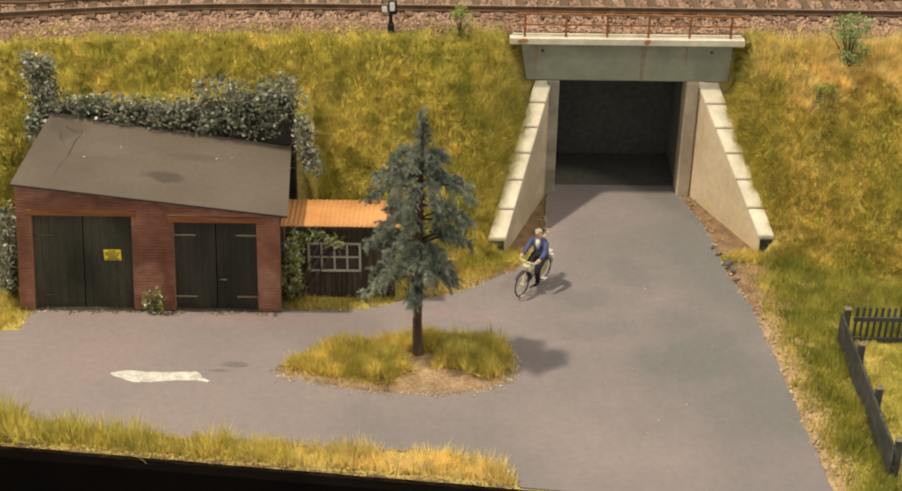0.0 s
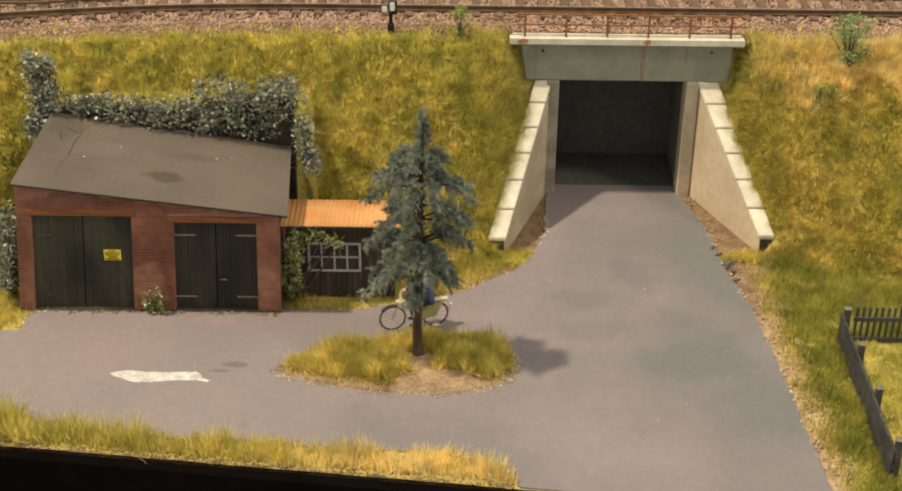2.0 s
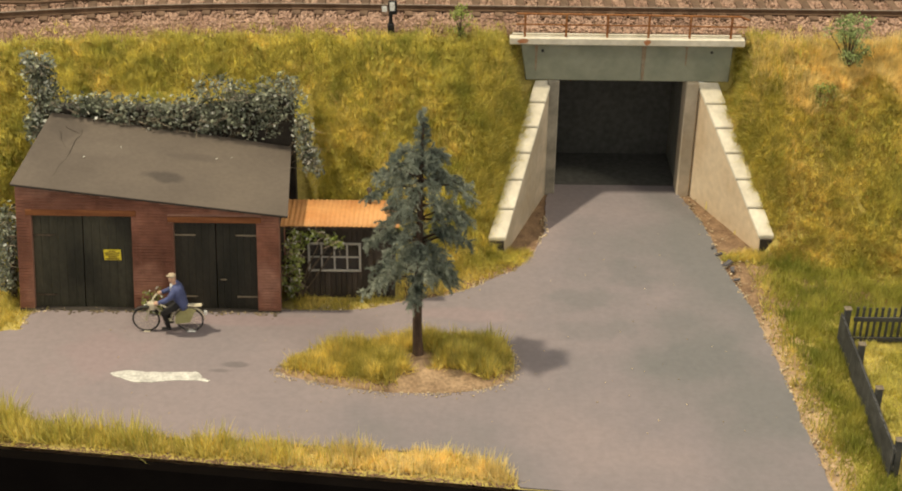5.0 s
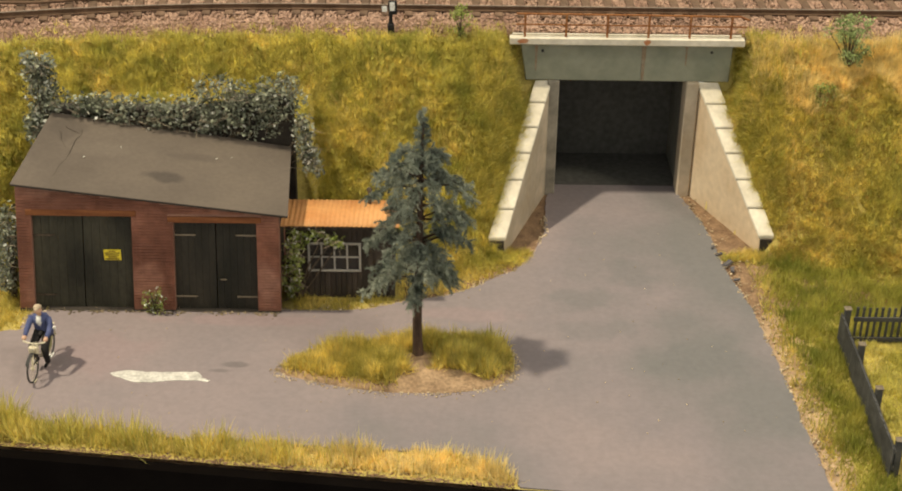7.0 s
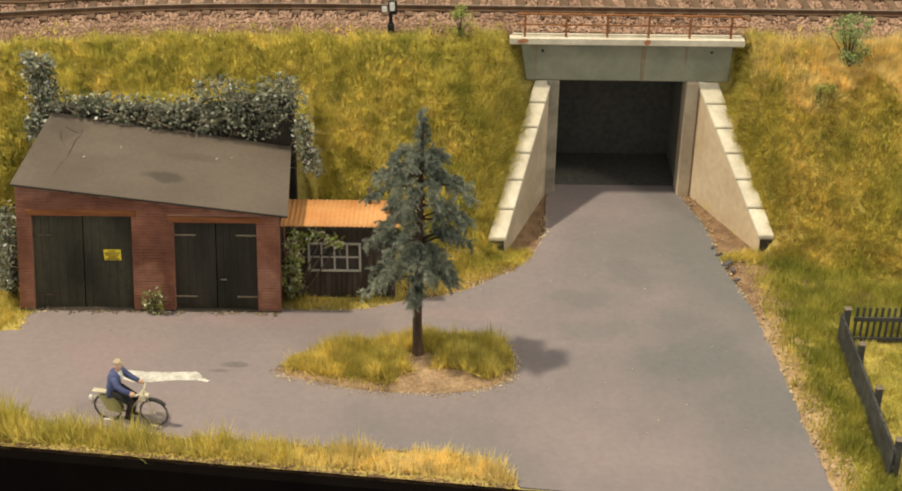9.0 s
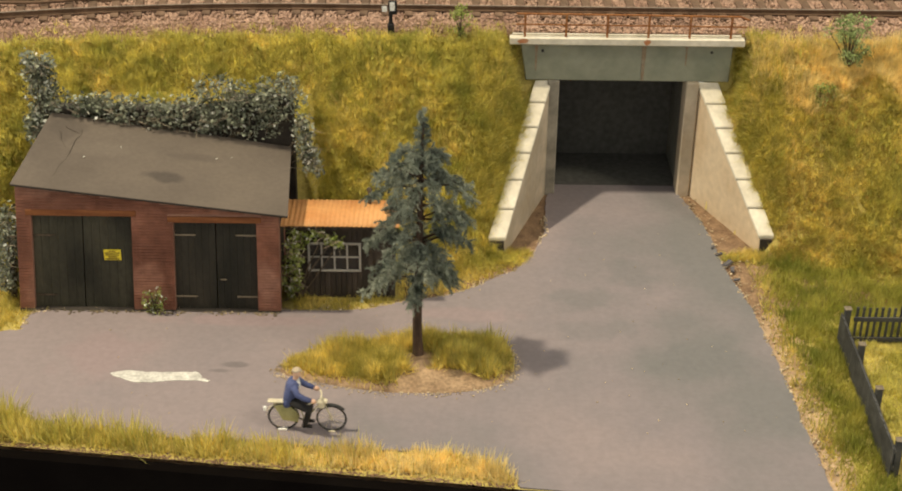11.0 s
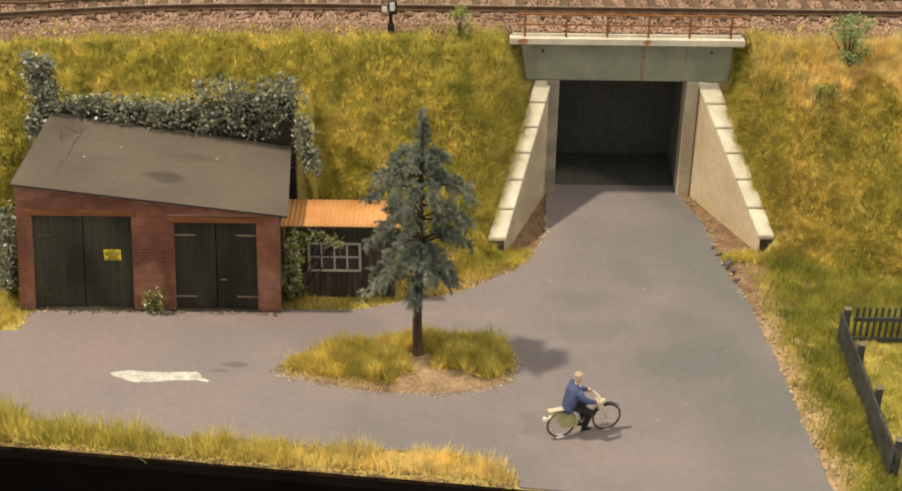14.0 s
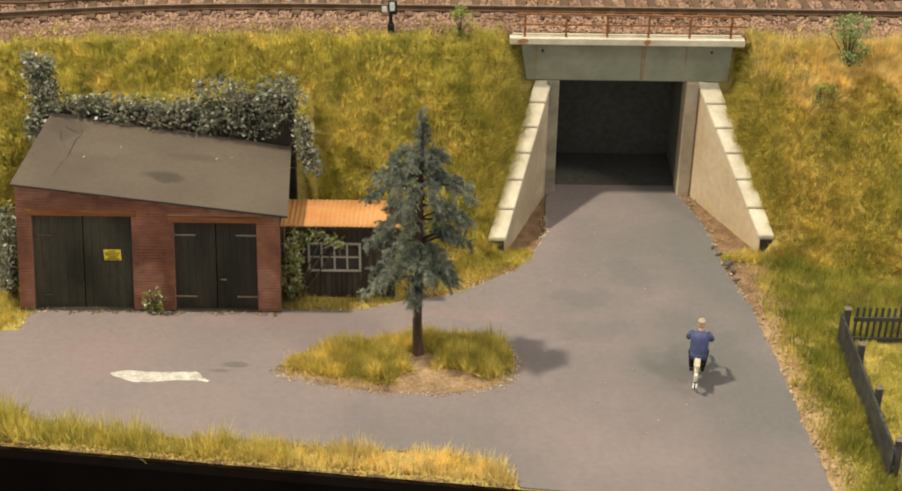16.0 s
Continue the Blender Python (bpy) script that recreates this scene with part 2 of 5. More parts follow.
def thing(name, x, y, z, label, category, group="", kind=""):
    """An empty at the thing's base; its parts are given in the layout's coordinates."""
    ob = new(name)
    ob.location = (x * K, y * K, z * K)
    ob.empty_display_size = 0.01
    ORIGIN[ob] = Vector((x, y, z))
    return tagged(ob, label, category, group, kind)


def to_mesh(bm, name, materials, origin, smooth=False):
    for v in bm.verts:
        v.co = (v.co - origin) * K
    bm.normal_update()
    me = bpy.data.meshes.new(name)
    bm.to_mesh(me)
    bm.free()
    for m in materials if isinstance(materials, (list, tuple)) else [materials]:
        me.materials.append(m)
    if smooth:
        me.polygons.foreach_set("use_smooth", [True] * len(me.polygons))
    return me


def part(name, bm, material, parent, label="", smooth=False, kind=""):
    o = ORIGIN[parent]
    ob = new(name, to_mesh(bm, name, material, o, smooth))
    ob.parent = parent
    ORIGIN[ob] = o
    return tagged(ob, label, kind=kind)


def single(name, bm, material, label, category, kind="", group="", origin=(0, 0, 0), smooth=False):
    o = Vector(origin)
    ob = new(name, to_mesh(bm, name, material, o, smooth))
    ob.location = o * K
    ORIGIN[ob] = o
    return tagged(ob, label, category, group, kind)


def stuff(name, verts, faces, material, label, category, parent=None, kind="stuff"):
    """One mesh from numpy arrays of triangles."""
    me = bpy.data.meshes.new(name)
    v = np.asarray(verts, dtype=np.float32).reshape(-1, 3)
    if parent is not None:
        v = v - np.array(ORIGIN[parent], dtype=np.float32)
    f = np.asarray(faces, dtype=np.int32).reshape(-1, 3)
    me.vertices.add(len(v))
    me.vertices.foreach_set("co", (v * K).ravel())
    me.loops.add(f.size)
    me.loops.foreach_set("vertex_index", f.ravel())
    me.polygons.add(len(f))
    me.polygons.foreach_set("loop_start", np.arange(0, f.size, 3, dtype=np.int32))
    me.update(calc_edges=True)
    me.materials.append(material)
    ob = new(name, me)
    if parent is not None:
        ob.parent = parent
        ORIGIN[ob] = ORIGIN[parent]
    return tagged(ob, label, category, kind=kind)


def hexa(bm, corners, mi=0):
    """A block from eight corners: four below and four above, each round in the same sense."""
    v = [bm.verts.new(c) for c in corners]
    made = []
    for f in ((3, 2, 1, 0), (4, 5, 6, 7), (0, 1, 5, 4), (1, 2, 6, 5), (2, 3, 7, 6), (3, 0, 4, 7)):
        face = bm.faces.new([v[i] for i in f])
        face.material_index = mi
        made.append(face)
    return v


def box(bm, x0, x1, y0, y1, z0, z1, bevel=0.0, mi=0):
    v = hexa(bm, [(x0, y0, z0), (x1, y0, z0), (x1, y1, z0), (x0, y1, z0), (x0, y0, z1), (x1, y0, z1), (x1, y1, z1), (x0, y1, z1)], mi)
    if bevel:
        edges = {e for q in v for e in q.link_edges}
        bmesh.ops.bevel(bm, geom=list(edges), offset=bevel, segments=1, affect="EDGES")
    return bm


def a_box(*a, **k):
    return box(bmesh.new(), *a, **k)


def loft(bm, points, radii, n=8, mi=0, flat=1.0):
    """A tube through points with a radius at each, closed at both ends. flat squeezes it along its second side."""
    points = [Vector(p) for p in points]
    rings = []
    side = None
    for i, p in enumerate(points):
        d = (points[min(i + 1, len(points) - 1)] - points[max(i - 1, 0)]).normalized()
        if side is None:
            side = d.cross(Vector((0, 1, 0)) if abs(d.y) < 0.9 else Vector((1, 0, 0))).normalized()
        side = (side - d * side.dot(d)).normalized()
        up = d.cross(side)
        rings.append([bm.verts.new(p + (side * math.cos(2 * math.pi * k / n) * flat + up * math.sin(2 * math.pi * k / n)) * radii[i]) for k in range(n)])
    for a, b in zip(rings, rings[1:]):
        for k in range(n):
            bm.faces.new((a[k], a[(k + 1) % n], b[(k + 1) % n], b[k])).material_index = mi
    bm.faces.new(list(reversed(rings[0]))).material_index = mi
    bm.faces.new(rings[-1]).material_index = mi
    return bm


def slab(outline, z0, z1):
    """A flat plate with a free outline."""
    bm = bmesh.new()
    pts, _, tris, *_ = geometry.delaunay_2d_cdt([Vector(p) for p in outline], [], [list(range(len(outline)))], 1, 1e-5)
    top = [bm.verts.new((p.x, p.y, z1)) for p in pts]
    for t in tris:
        bm.faces.new([top[i] for i in t])
    rim = [e for e in bm.edges if len(e.link_faces) == 1]
    made = bmesh.ops.extrude_edge_only(bm, edges=rim)["geom"]
    for v in made:
        if isinstance(v, bmesh.types.BMVert):
            v.co.z = z0
    bmesh.ops.recalc_face_normals(bm, faces=bm.faces)
    if sum(f.normal.z * f.calc_area() for f in bm.faces) < 0:
        bmesh.ops.reverse_faces(bm, faces=bm.faces)
    return bm


def smooth_line(points, steps=6, closed=False):
    """Points along a Catmull-Rom line."""
    p = [np.array(q, float) for q in points]
    n = len(p)
    out = []
    for i in range(n if closed else n - 1):
        a, b, c, d = (p[(i + k) % n] if closed else p[min(max(i + k, 0), n - 1)] for k in (-1, 0, 1, 2))
        for s in range(steps):
            t = s / steps
            out.append(tuple(0.5 * (2 * b + (c - a) * t + (2 * a - 5 * b + 4 * c - d) * t * t + (3 * b - 3 * c + d - a) * t ** 3)))
    if not closed:
        out.append(tuple(p[-1]))
    return out


def inside(px, py, poly):
    """Which of the points lie in the outline."""
    res = np.zeros(len(px), bool)
    n = len(poly)
    for i in range(n):
        (x0, y0), (x1, y1) = poly[i], poly[(i + 1) % n]
        cross = ((y0 > py) != (y1 > py)) & (px < (x1 - x0) * (py - y0) / (y1 - y0 + 1e-12) + x0)
        res ^= cross
    return res


# ---- the plan ----
EDGE_X = (-16.0, 16.0)


def edge_y(x):
    """The front edge of the layout."""
    return 24.46 - 0.116 * x


def near_rail_y(x):
    x = np.asarray(x, float)
    return 39.95 - 0.0139 * np.minimum(x + 4, 0) ** 2


def crest_y(x):
    return near_rail_y(x) - 1.5


def toe_y(x):
    return np.interp(x, [-16, -12, -11.2, -4, -1.4, 0.2, 1.2, 8.8, 10, 12, 16], [31.6, 31.8, 33.0, 33.6, 33.4, 33.5, 34.1, 34.5, 34.0, 33.4, 33.2])


def bumps(x, y):
    return 0.5 * np.sin(1.7 * x + 0.6 * y) * np.cos(1.3 * y - 0.5 * x) + 0.3 * np.sin(3.9 * x - 2.1 * y + 1) + 0.2 * np.cos(6.1 * y + 4.7 * x)


WING_L = ((1.46, 34.55), (2.82, 38.5))
WING_R = ((8.47, 34.86), (7.0, 38.5))


def wing_x(wing, y):
    (x0, y0), (x1, y1) = wing
    return x0 + (x1 - x0) * (y - y0) / (y1 - y0)


def height(x, y):
    """The height of the ground."""
    x, y = np.asarray(x, float), np.asarray(y, float)
    toe, crest = toe_y(x), crest_y(x)
    t = np.clip((y - toe) / (crest - toe), 0, 1)
    lumps = 0.032 * np.sin(9.1 * x + 3.3 * y) * np.cos(8.3 * y - 4.1 * x + 1) + 0.026 * np.sin(13.7 * x - 6.1 * y) * np.sin(11.9 * y + 5.3 * x)
    z = 4.75 * (0.75 * t + 0.25 * t * t * (3 - 2 * t)) + lumps * np.clip(t * 8, 0, 1) * np.clip((1 - t) * 8, 0, 1) + 0.08 * bumps(x, y) * np.clip(t * 6, 0, 1) * np.clip((1 - t) * 6, 0, 1)
    # earth held up by the wall behind the garage
    held = np.clip((x + 11.4) / 0.5, 0, 1) * np.clip((-3.5 - x) / 0.5, 0, 1)
    z = np.where((held > 0) & (y > 34.7), np.maximum(z, held * (3.4 + 0.3 * t)), z)
    z = np.where((held > 0.0) & (y <= 34.7) & (x > -11.2) & (x < -3.9), 0, z)
    # the slope meets the copings of the wing walls
    cop = 0.42 + 3.08 * (y - 34.55) / 3.95
    off = np.maximum(np.maximum(wing_x(WING_L, y) - 0.42 - x, x - wing_x(WING_R, y) - 0.42), 0)
    up = np.clip((y - 37.2) / 0.8, 0, 1)
    off = off * (1 - up) + np.maximum(np.maximum(1.75 - x, x - 8.1), 0) * up
    z = np.where((y < 38.5) & (y > 33), np.minimum(z, np.maximum(cop - 0.16, 0) + (1.5 + 2.5 * up) * off), z)
    low = (x > wing_x(WING_L, y) - 0.22) & (x < wing_x(WING_R, y) + 0.22) & (y < 40)
    z = np.where(low, 0, z)
    # ballast bed
    r = near_rail_y(x)
    z = np.where(y > r - 1.35, 4.75 + 0.25 * np.clip((y - r + 1.35) / 0.5, 0, 1), z)
    # verge and lawn just above the road
    z = np.where((z < 0.03) & (y < 33), 0.015 + 0.02 * np.clip(bumps(x, y) + 0.4, 0, 1), z)
    return z


ROAD_LEFT = [(3.04, 38.88), (2.82, 38.2), (2.68, 36.6), (2.55, 35.5), (1.89, 33.9), (1.02, 33.1), (0.26, 32.46), (-1.23, 31.9), (-2.4, 31.5), (-4.3, 31.42), (-7.5, 31.4), (-10.35, 31.25), (-10.65, 30.55), (-11.2, 30.25), (-15.8, 29.8)]
ROAD_FRONT = [(-15.8, 28.6), (-12, 27.9), (-10.4, 27.0), (-8.9, 26.3), (-6.8, 25.95), (-4.9, 25.8), (-2.3, 25.6), (-0.4, 25.5), (0.7, 25.2), (1.35, 24.7), (1.55, 24.29)]
ROAD_RIGHT = [(8.13, 23.5), (8.13, 24.84), (8.03, 26.5), (7.99, 28.1), (7.89, 29.85), (7.71, 32.05), (7.4, 33.86), (7.21, 36.2), (6.78, 38.2), (6.68, 38.88)]


def ragged(line, amount, steps=8):
    pts = smooth_line(line, steps)
    return [(x + rng.uniform(-amount, amount), y + rng.uniform(-amount, amount)) for x, y in pts]


ROAD = ragged(ROAD_LEFT, 0.03) + ragged(ROAD_FRONT, 0.03) + ragged(ROAD_RIGHT, 0.03) + []
ISLAND = smooth_line([(-4.05, 28.55), (-3.65, 29.2), (-2.58, 29.7), (-1.18, 30.0), (0.26, 30.15), (1.12, 29.95), (1.52, 29.3), (1.47, 28.55), (0.93, 28.0), (-0.28, 27.76), (-1.62, 27.8), (-2.99, 28.12)], 5, True)

# ---- ground, board and road ----
def ground():
    bm = bmesh.new()
    xs = np.arange(EDGE_X[0], EDGE_X[1] + 0.01, 0.2)
    rows = []
    for j in range(112):
        y = 23.0 + (46.5 - 23.0) * j / 111
        row = []
        for x in xs:
            e = edge_y(x)
            yy = e + (46.5 - e) * j / 111
            row.append(bm.verts.new((x, yy, float(height(x, yy)))))
        rows.append(row)
    for a, b in zip(rows, rows[1:]):
        for i in range(len(xs) - 1):
            q = (a[i], a[i + 1], b[i + 1], b[i])
            cx, cy = sum(v.co.x for v in q) / 4, sum(v.co.y for v in q) / 4
            if (cy > 38.75 and 2.4 < cx < 7.6) or (cy > 38.4 and 2.75 < cx < 7.15):
                continue
            f = bm.faces.new(q)
            zc = sum(v.co.z for v in q) / 4
            f.material_index = 1 if (zc < 0.05 and (cy > 33.2 or 7.0 < cx < 8.5 or (cy > 31.8 and cx > -1.2))) or (cy > float(near_rail_y(cx)) - 1.4 and not (cy < 38.75 and 0.8 < cx < 9.2)) else 0
            if cy < 31.5 and zc < 0.1 and 7.0 < cx < 8.75:
                f.material_index = 2
    return single("ground", bm, [SOIL_GRASS, EARTH, SAND], "grassy model embankment and lawn with bare earth patches", "ground", "structure", smooth=True)


GROUND = ground()
box_bm = bmesh.new()
hexa(box_bm, [(-16, edge_y(-16), -1.2), (16, edge_y(16), -1.2), (16, 46.5, -1.2), (-16, 46.5, -1.2), (-16, edge_y(-16), -0.12), (16, edge_y(16), -0.12), (16, 46.5, -0.12), (-16, 46.5, -0.12)])
single("layout_board", box_bm, EARTH, "brown baseboard under the model landscape", "board", "structure")
box_bm = bmesh.new()
hexa(box_bm, [(-16, edge_y(-16) - 0.3, -14), (16, edge_y(16) - 0.3, -14), (16, edge_y(16) - 0.01, -14), (-16, edge_y(-16) - 0.01, -14), (-16, edge_y(-16) - 0.3, -0.06), (16, edge_y(16) - 0.3, -0.06), (16, edge_y(16) - 0.01, -0.06), (-16, edge_y(-16) - 0.01, -0.06)])
single("fascia", box_bm, FASCIA, "matt black fascia board along the layout's front edge", "fascia", "structure")
single("road", slab(ROAD, -0.1, 0.06), ASPHALT, "grey asphalt road widening into a forecourt", "road", "structure")


def painted_patch(name, pts, z0, z1, material, label, category):
    return single(name, slab(pts, z0, z1), material, label, category, "structure")


outline = ragged([(-8.04, 28.45), (-7.6, 28.55), (-7.0, 28.50), (-6.3, 28.54), (-5.95, 28.50), (-5.85, 28.3), (-5.66, 28.12), (-6.4, 28.16), (-7.0, 28.06), (-7.5, 28.12), (-7.9, 28.3)], 0.03, 4)
painted_patch("road_marking", outline, 0.03, 0.072, WHITE_PAINT, "worn white painted bar on the asphalt", "road marking")

# ---- underpass ----
def underpass():
    t = thing("underpass", 5.0, 38.5, 0.06, "concrete railway underpass with sloping wing walls and a railed deck", "underpass")
    for wing, sgn, nm in ((WING_L, -1, "left"), (WING_R, 1, "right")):
        (x0, y0), (x1, y1) = wing
        top_th = 0.42 * sgn if sgn < 0 else 0.54
        foot_th = 0.42 * sgn if sgn < 0 else 0.36
        bm = bmesh.new()
        z0, z1 = 0.42, 3.5
        hexa(bm, [(x0, y0, -0.05), (x1, y1, -0.05), (x1 + top_th, y1, -0.05), (x0 + foot_th, y0, -0.05), (x0, y0, z0), (x1, y1, z1), (x1 + top_th, y1, z1), (x0 + foot_th, y0, z0)])
        bmesh.ops.recalc_face_normals(bm, faces=bm.faces)
        # the right wall faces the lamp and gets the concrete with lamplight painted in
        wall = part("wing_wall", bm, CONCRETE if sgn < 0 else CONCRETE_LAMPLIT, t, "stained concrete wing wall with a sloping top" if sgn < 0 else "concrete wing wall with a sloping top, warm lamplight in its colour")
        part("end_face", a_box(min(x0, x0 + foot_th) + 0.02, max(x0, x0 + foot_th) - 0.02, y0 - 0.03, y0 - 0.004, 0.0, 0.44), FELT_EDGE, wall, "blackened end face")
        n = 6
        for i in range(n):
            a, b = (0, 0.18, 0.36, 0.527, 0.69, 0.85)[i] + 0.006, (0.18, 0.36, 0.527, 0.69, 0.85, 1)[i] - 0.006
            bm = bmesh.new()
            q = []
            for dz in (0.0, 0.11):
                for s, off in ((a, -0.02 * sgn), (b, -0.02 * sgn), (b, foot_th + (top_th - foot_th) * b + 0.04 * sgn), (a, foot_th + (top_th - foot_th) * a + 0.04 * sgn)):
                    q.append((x0 + (x1 - x0) * s + off, y0 + (y1 - y0) * s - 0.02, z0 + (z1 - z0) * s + dz + 0.005))
            v = hexa(bm, q)
            bmesh.ops.recalc_face_normals(bm, faces=bm.faces)
            bmesh.ops.bevel(bm, geom=list(bm.edges), offset=0.018, segments=1, affect="EDGES")
            part("coping_slab", bm, CONCRETE_PALE, wall)
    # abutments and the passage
    # left abutment: its shadow is painted by a darker concrete
    part("abutment", a_box(2.72, 3.04, 38.3, 39.0, -0.05, 3.62, 0.03), CONCRETE_SHADED, t, "concrete abutment with shade in its colour")
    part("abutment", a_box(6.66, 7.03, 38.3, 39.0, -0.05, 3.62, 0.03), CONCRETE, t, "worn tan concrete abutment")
    # passage lining coloured dark to stand in for the gloom inside
    part("side_wall", a_box(2.7, 2.98, 39.0, 41.2, -0.05, 3.62), TUNNEL_WALL_SHADE, t)
    part("side_wall", a_box(6.72, 7.0, 39.0, 41.2, -0.05, 3.62), TUNNEL_WALL_SHADE, t)
    part("passage_floor", a_box(2.98, 6.72, 38.9, 41.2, -0.1, 0.05), PASSAGE_GLOOM, t, "dark passage floor with the gloom in its colour")
    part("end_wall", a_box(2.7, 7.0, 41.2, 41.4, -0.05, 4.6), PASSAGE_GLOOM, t, "dark wall closing the passage, the gloom in its colour")
    part("roof_slab", a_box(2.5, 7.5, 38.95, 41.5, 3.63, 4.7), PASSAGE_GLOOM, t)
    bm = bmesh.new()
    hexa(bm, [(2.07, 38.42, 3.60), (7.88, 38.42, 3.60), (7.88, 38.93, 3.60), (2.07, 38.93, 3.60), (1.9, 38.42, 4.74), (7.9, 38.42, 4.74), (7.9, 38.93, 4.74), (1.9, 38.93, 4.74)])
    bmesh.ops.bevel(bm, geom=list(bm.edges), offset=0.03, segments=1, affect="EDGES")
    girder = part("girder", bm, CONCRETE_GREEN, t, "greenish weathered concrete girder with rust streaks")
    for x in (2.53, 7.31):
        part("drain_hole", loft(bmesh.new(), [(x, 38.40, 4.5), (x, 38.45, 4.5)], [0.04, 0.04], 10), BLACK, girder)
    part("deck_slab", a_box(1.58, 8.18, 38.2, 38.48, 4.75, 4.95, 0.02), CONCRETE_PALE, t, "pale concrete deck slab")
    part("upstand", a_box(1.65, 8.1, 38.42, 38.5, 4.953, 5.0, 0.01), CONCRETE_PALE, t)
    for x, w, z0 in ((5.40, 0.08, 3.62), (2.35, 0.05, 3.9), (6.6, 0.04, 4.1)):
        bm = slab([(x - w, 0), (x + w * 0.8, 0), (x + w * 0.4, 1), (x - w * 0.5, 1)], 0, 0.008)
        for v in bm.verts:
            v.co = Vector((v.co.x, 38.415 - v.co.z, 4.72 - v.co.y * (4.72 - z0)))
        bmesh.ops.recalc_face_normals(bm, faces=bm.faces)
        part("rust_streak", bm, RUST_STAIN, girder)
    for x, w in ((1.95, 0.16), (5.43, 0.1)):
        bm = slab(ragged([(x - w, 4.86), (x, 4.94), (x + w, 4.9), (x + 0.6 * w, 4.8), (x - 0.5 * w, 4.78)], 0.015, 3), 0, 0.006)
        for v in bm.verts:
            v.co = Vector((v.co.x, 38.196 - v.co.z, v.co.y))
        bmesh.ops.recalc_face_normals(bm, faces=bm.faces)
        part("rust_spot", bm, RUST_SPOT, t, "orange rust spot")
    railing = part("railing", loft(bmesh.new(), [(1.75, 38.32, 5.62), (8.0, 38.32, 5.60), (8.25, 38.32, 5.5)], [0.03, 0.03, 0.03], 6), RUST, t, "rusty tubular steel railing")
    part("mid_rail", loft(bmesh.new(), [(1.75, 38.32, 5.31), (8.2, 38.32, 5.30)], [0.024, 0.024], 6), RUST, railing)
    for i in range(6):
        x = 2.0 + 1.155 * i
        part("post", a_box(x - 0.03, x + 0.03, 38.29, 38.35, 4.95, 5.62, 0.006), RUST, railing)
    return t


underpass()


# ---- track ----
def track():
    t = thing("railway_track", 0, 40.6, 5.0, "rusty rails on brown timber sleepers along the embankment", "railway track")
    xs = np.linspace(-15.8, 15.8, 60)
    for off in (0.0, 1.5):
        bm = bmesh.new()
        prof = [(-0.07, 0), (0.07, 0), (0.07, 0.02), (0.02, 0.04), (0.02, 0.11), (0.04, 0.12), (0.04, 0.16), (-0.04, 0.16), (-0.04, 0.12), (-0.02, 0.11), (-0.02, 0.04), (-0.07, 0.02)]
        rings = [[bm.verts.new((x, float(near_rail_y(x)) + off + a, 5.12 + b)) for a, b in prof] for x in xs]
        for a, b in zip(rings, rings[1:]):
            for k in range(12):
                f = bm.faces.new((a[k], a[(k + 1) % 12], b[(k + 1) % 12], b[k]))
                f.material_index = 1 if k == 6 else 0
        bmesh.ops.recalc_face_normals(bm, faces=bm.faces)
        part("rail", bm, [RAIL_STEEL, RAIL_HEAD], t, "rusty steel rail with a worn head")
    bm = loft(bmesh.new(), smooth_line([(-13.4, 39.9, 5.2), (-11.75, 40.02, 5.2), (-9.55, 40.75, 5.2), (-5.7, 41.15, 5.2), (-2.0, 41.3, 5.2)], 5), [0.05] * 21, 6)
    part("branch_rail", bm, RAIL_STEEL, t, "rusty rail of a diverging track")
    part("point_timber", a_box(-11.7, -9.7, 40.45, 41.2, 5.0, 5.16, 0.02), SLEEPER, t, "broad brown timber at the points")
    me = to_mesh(a_box(-0.12, 0.12, -0.40, 1.92, -0.1, 0.0, 0.015), "sleeper", SLEEPER, Vector((0, 0, 0)))
    for i in range(49):
        x = -15.6 + 0.65 * i
        ob = new("sleeper", me)
        ob.parent = t
        ang = math.atan(0.0278 * max(-(x + 4), 0))
        ob.matrix_basis = pose((x - 0) * K, (float(near_rail_y(x)) - 40.6) * K, 0.115 * K, 0, 0, math.degrees(ang))
    return t


track()


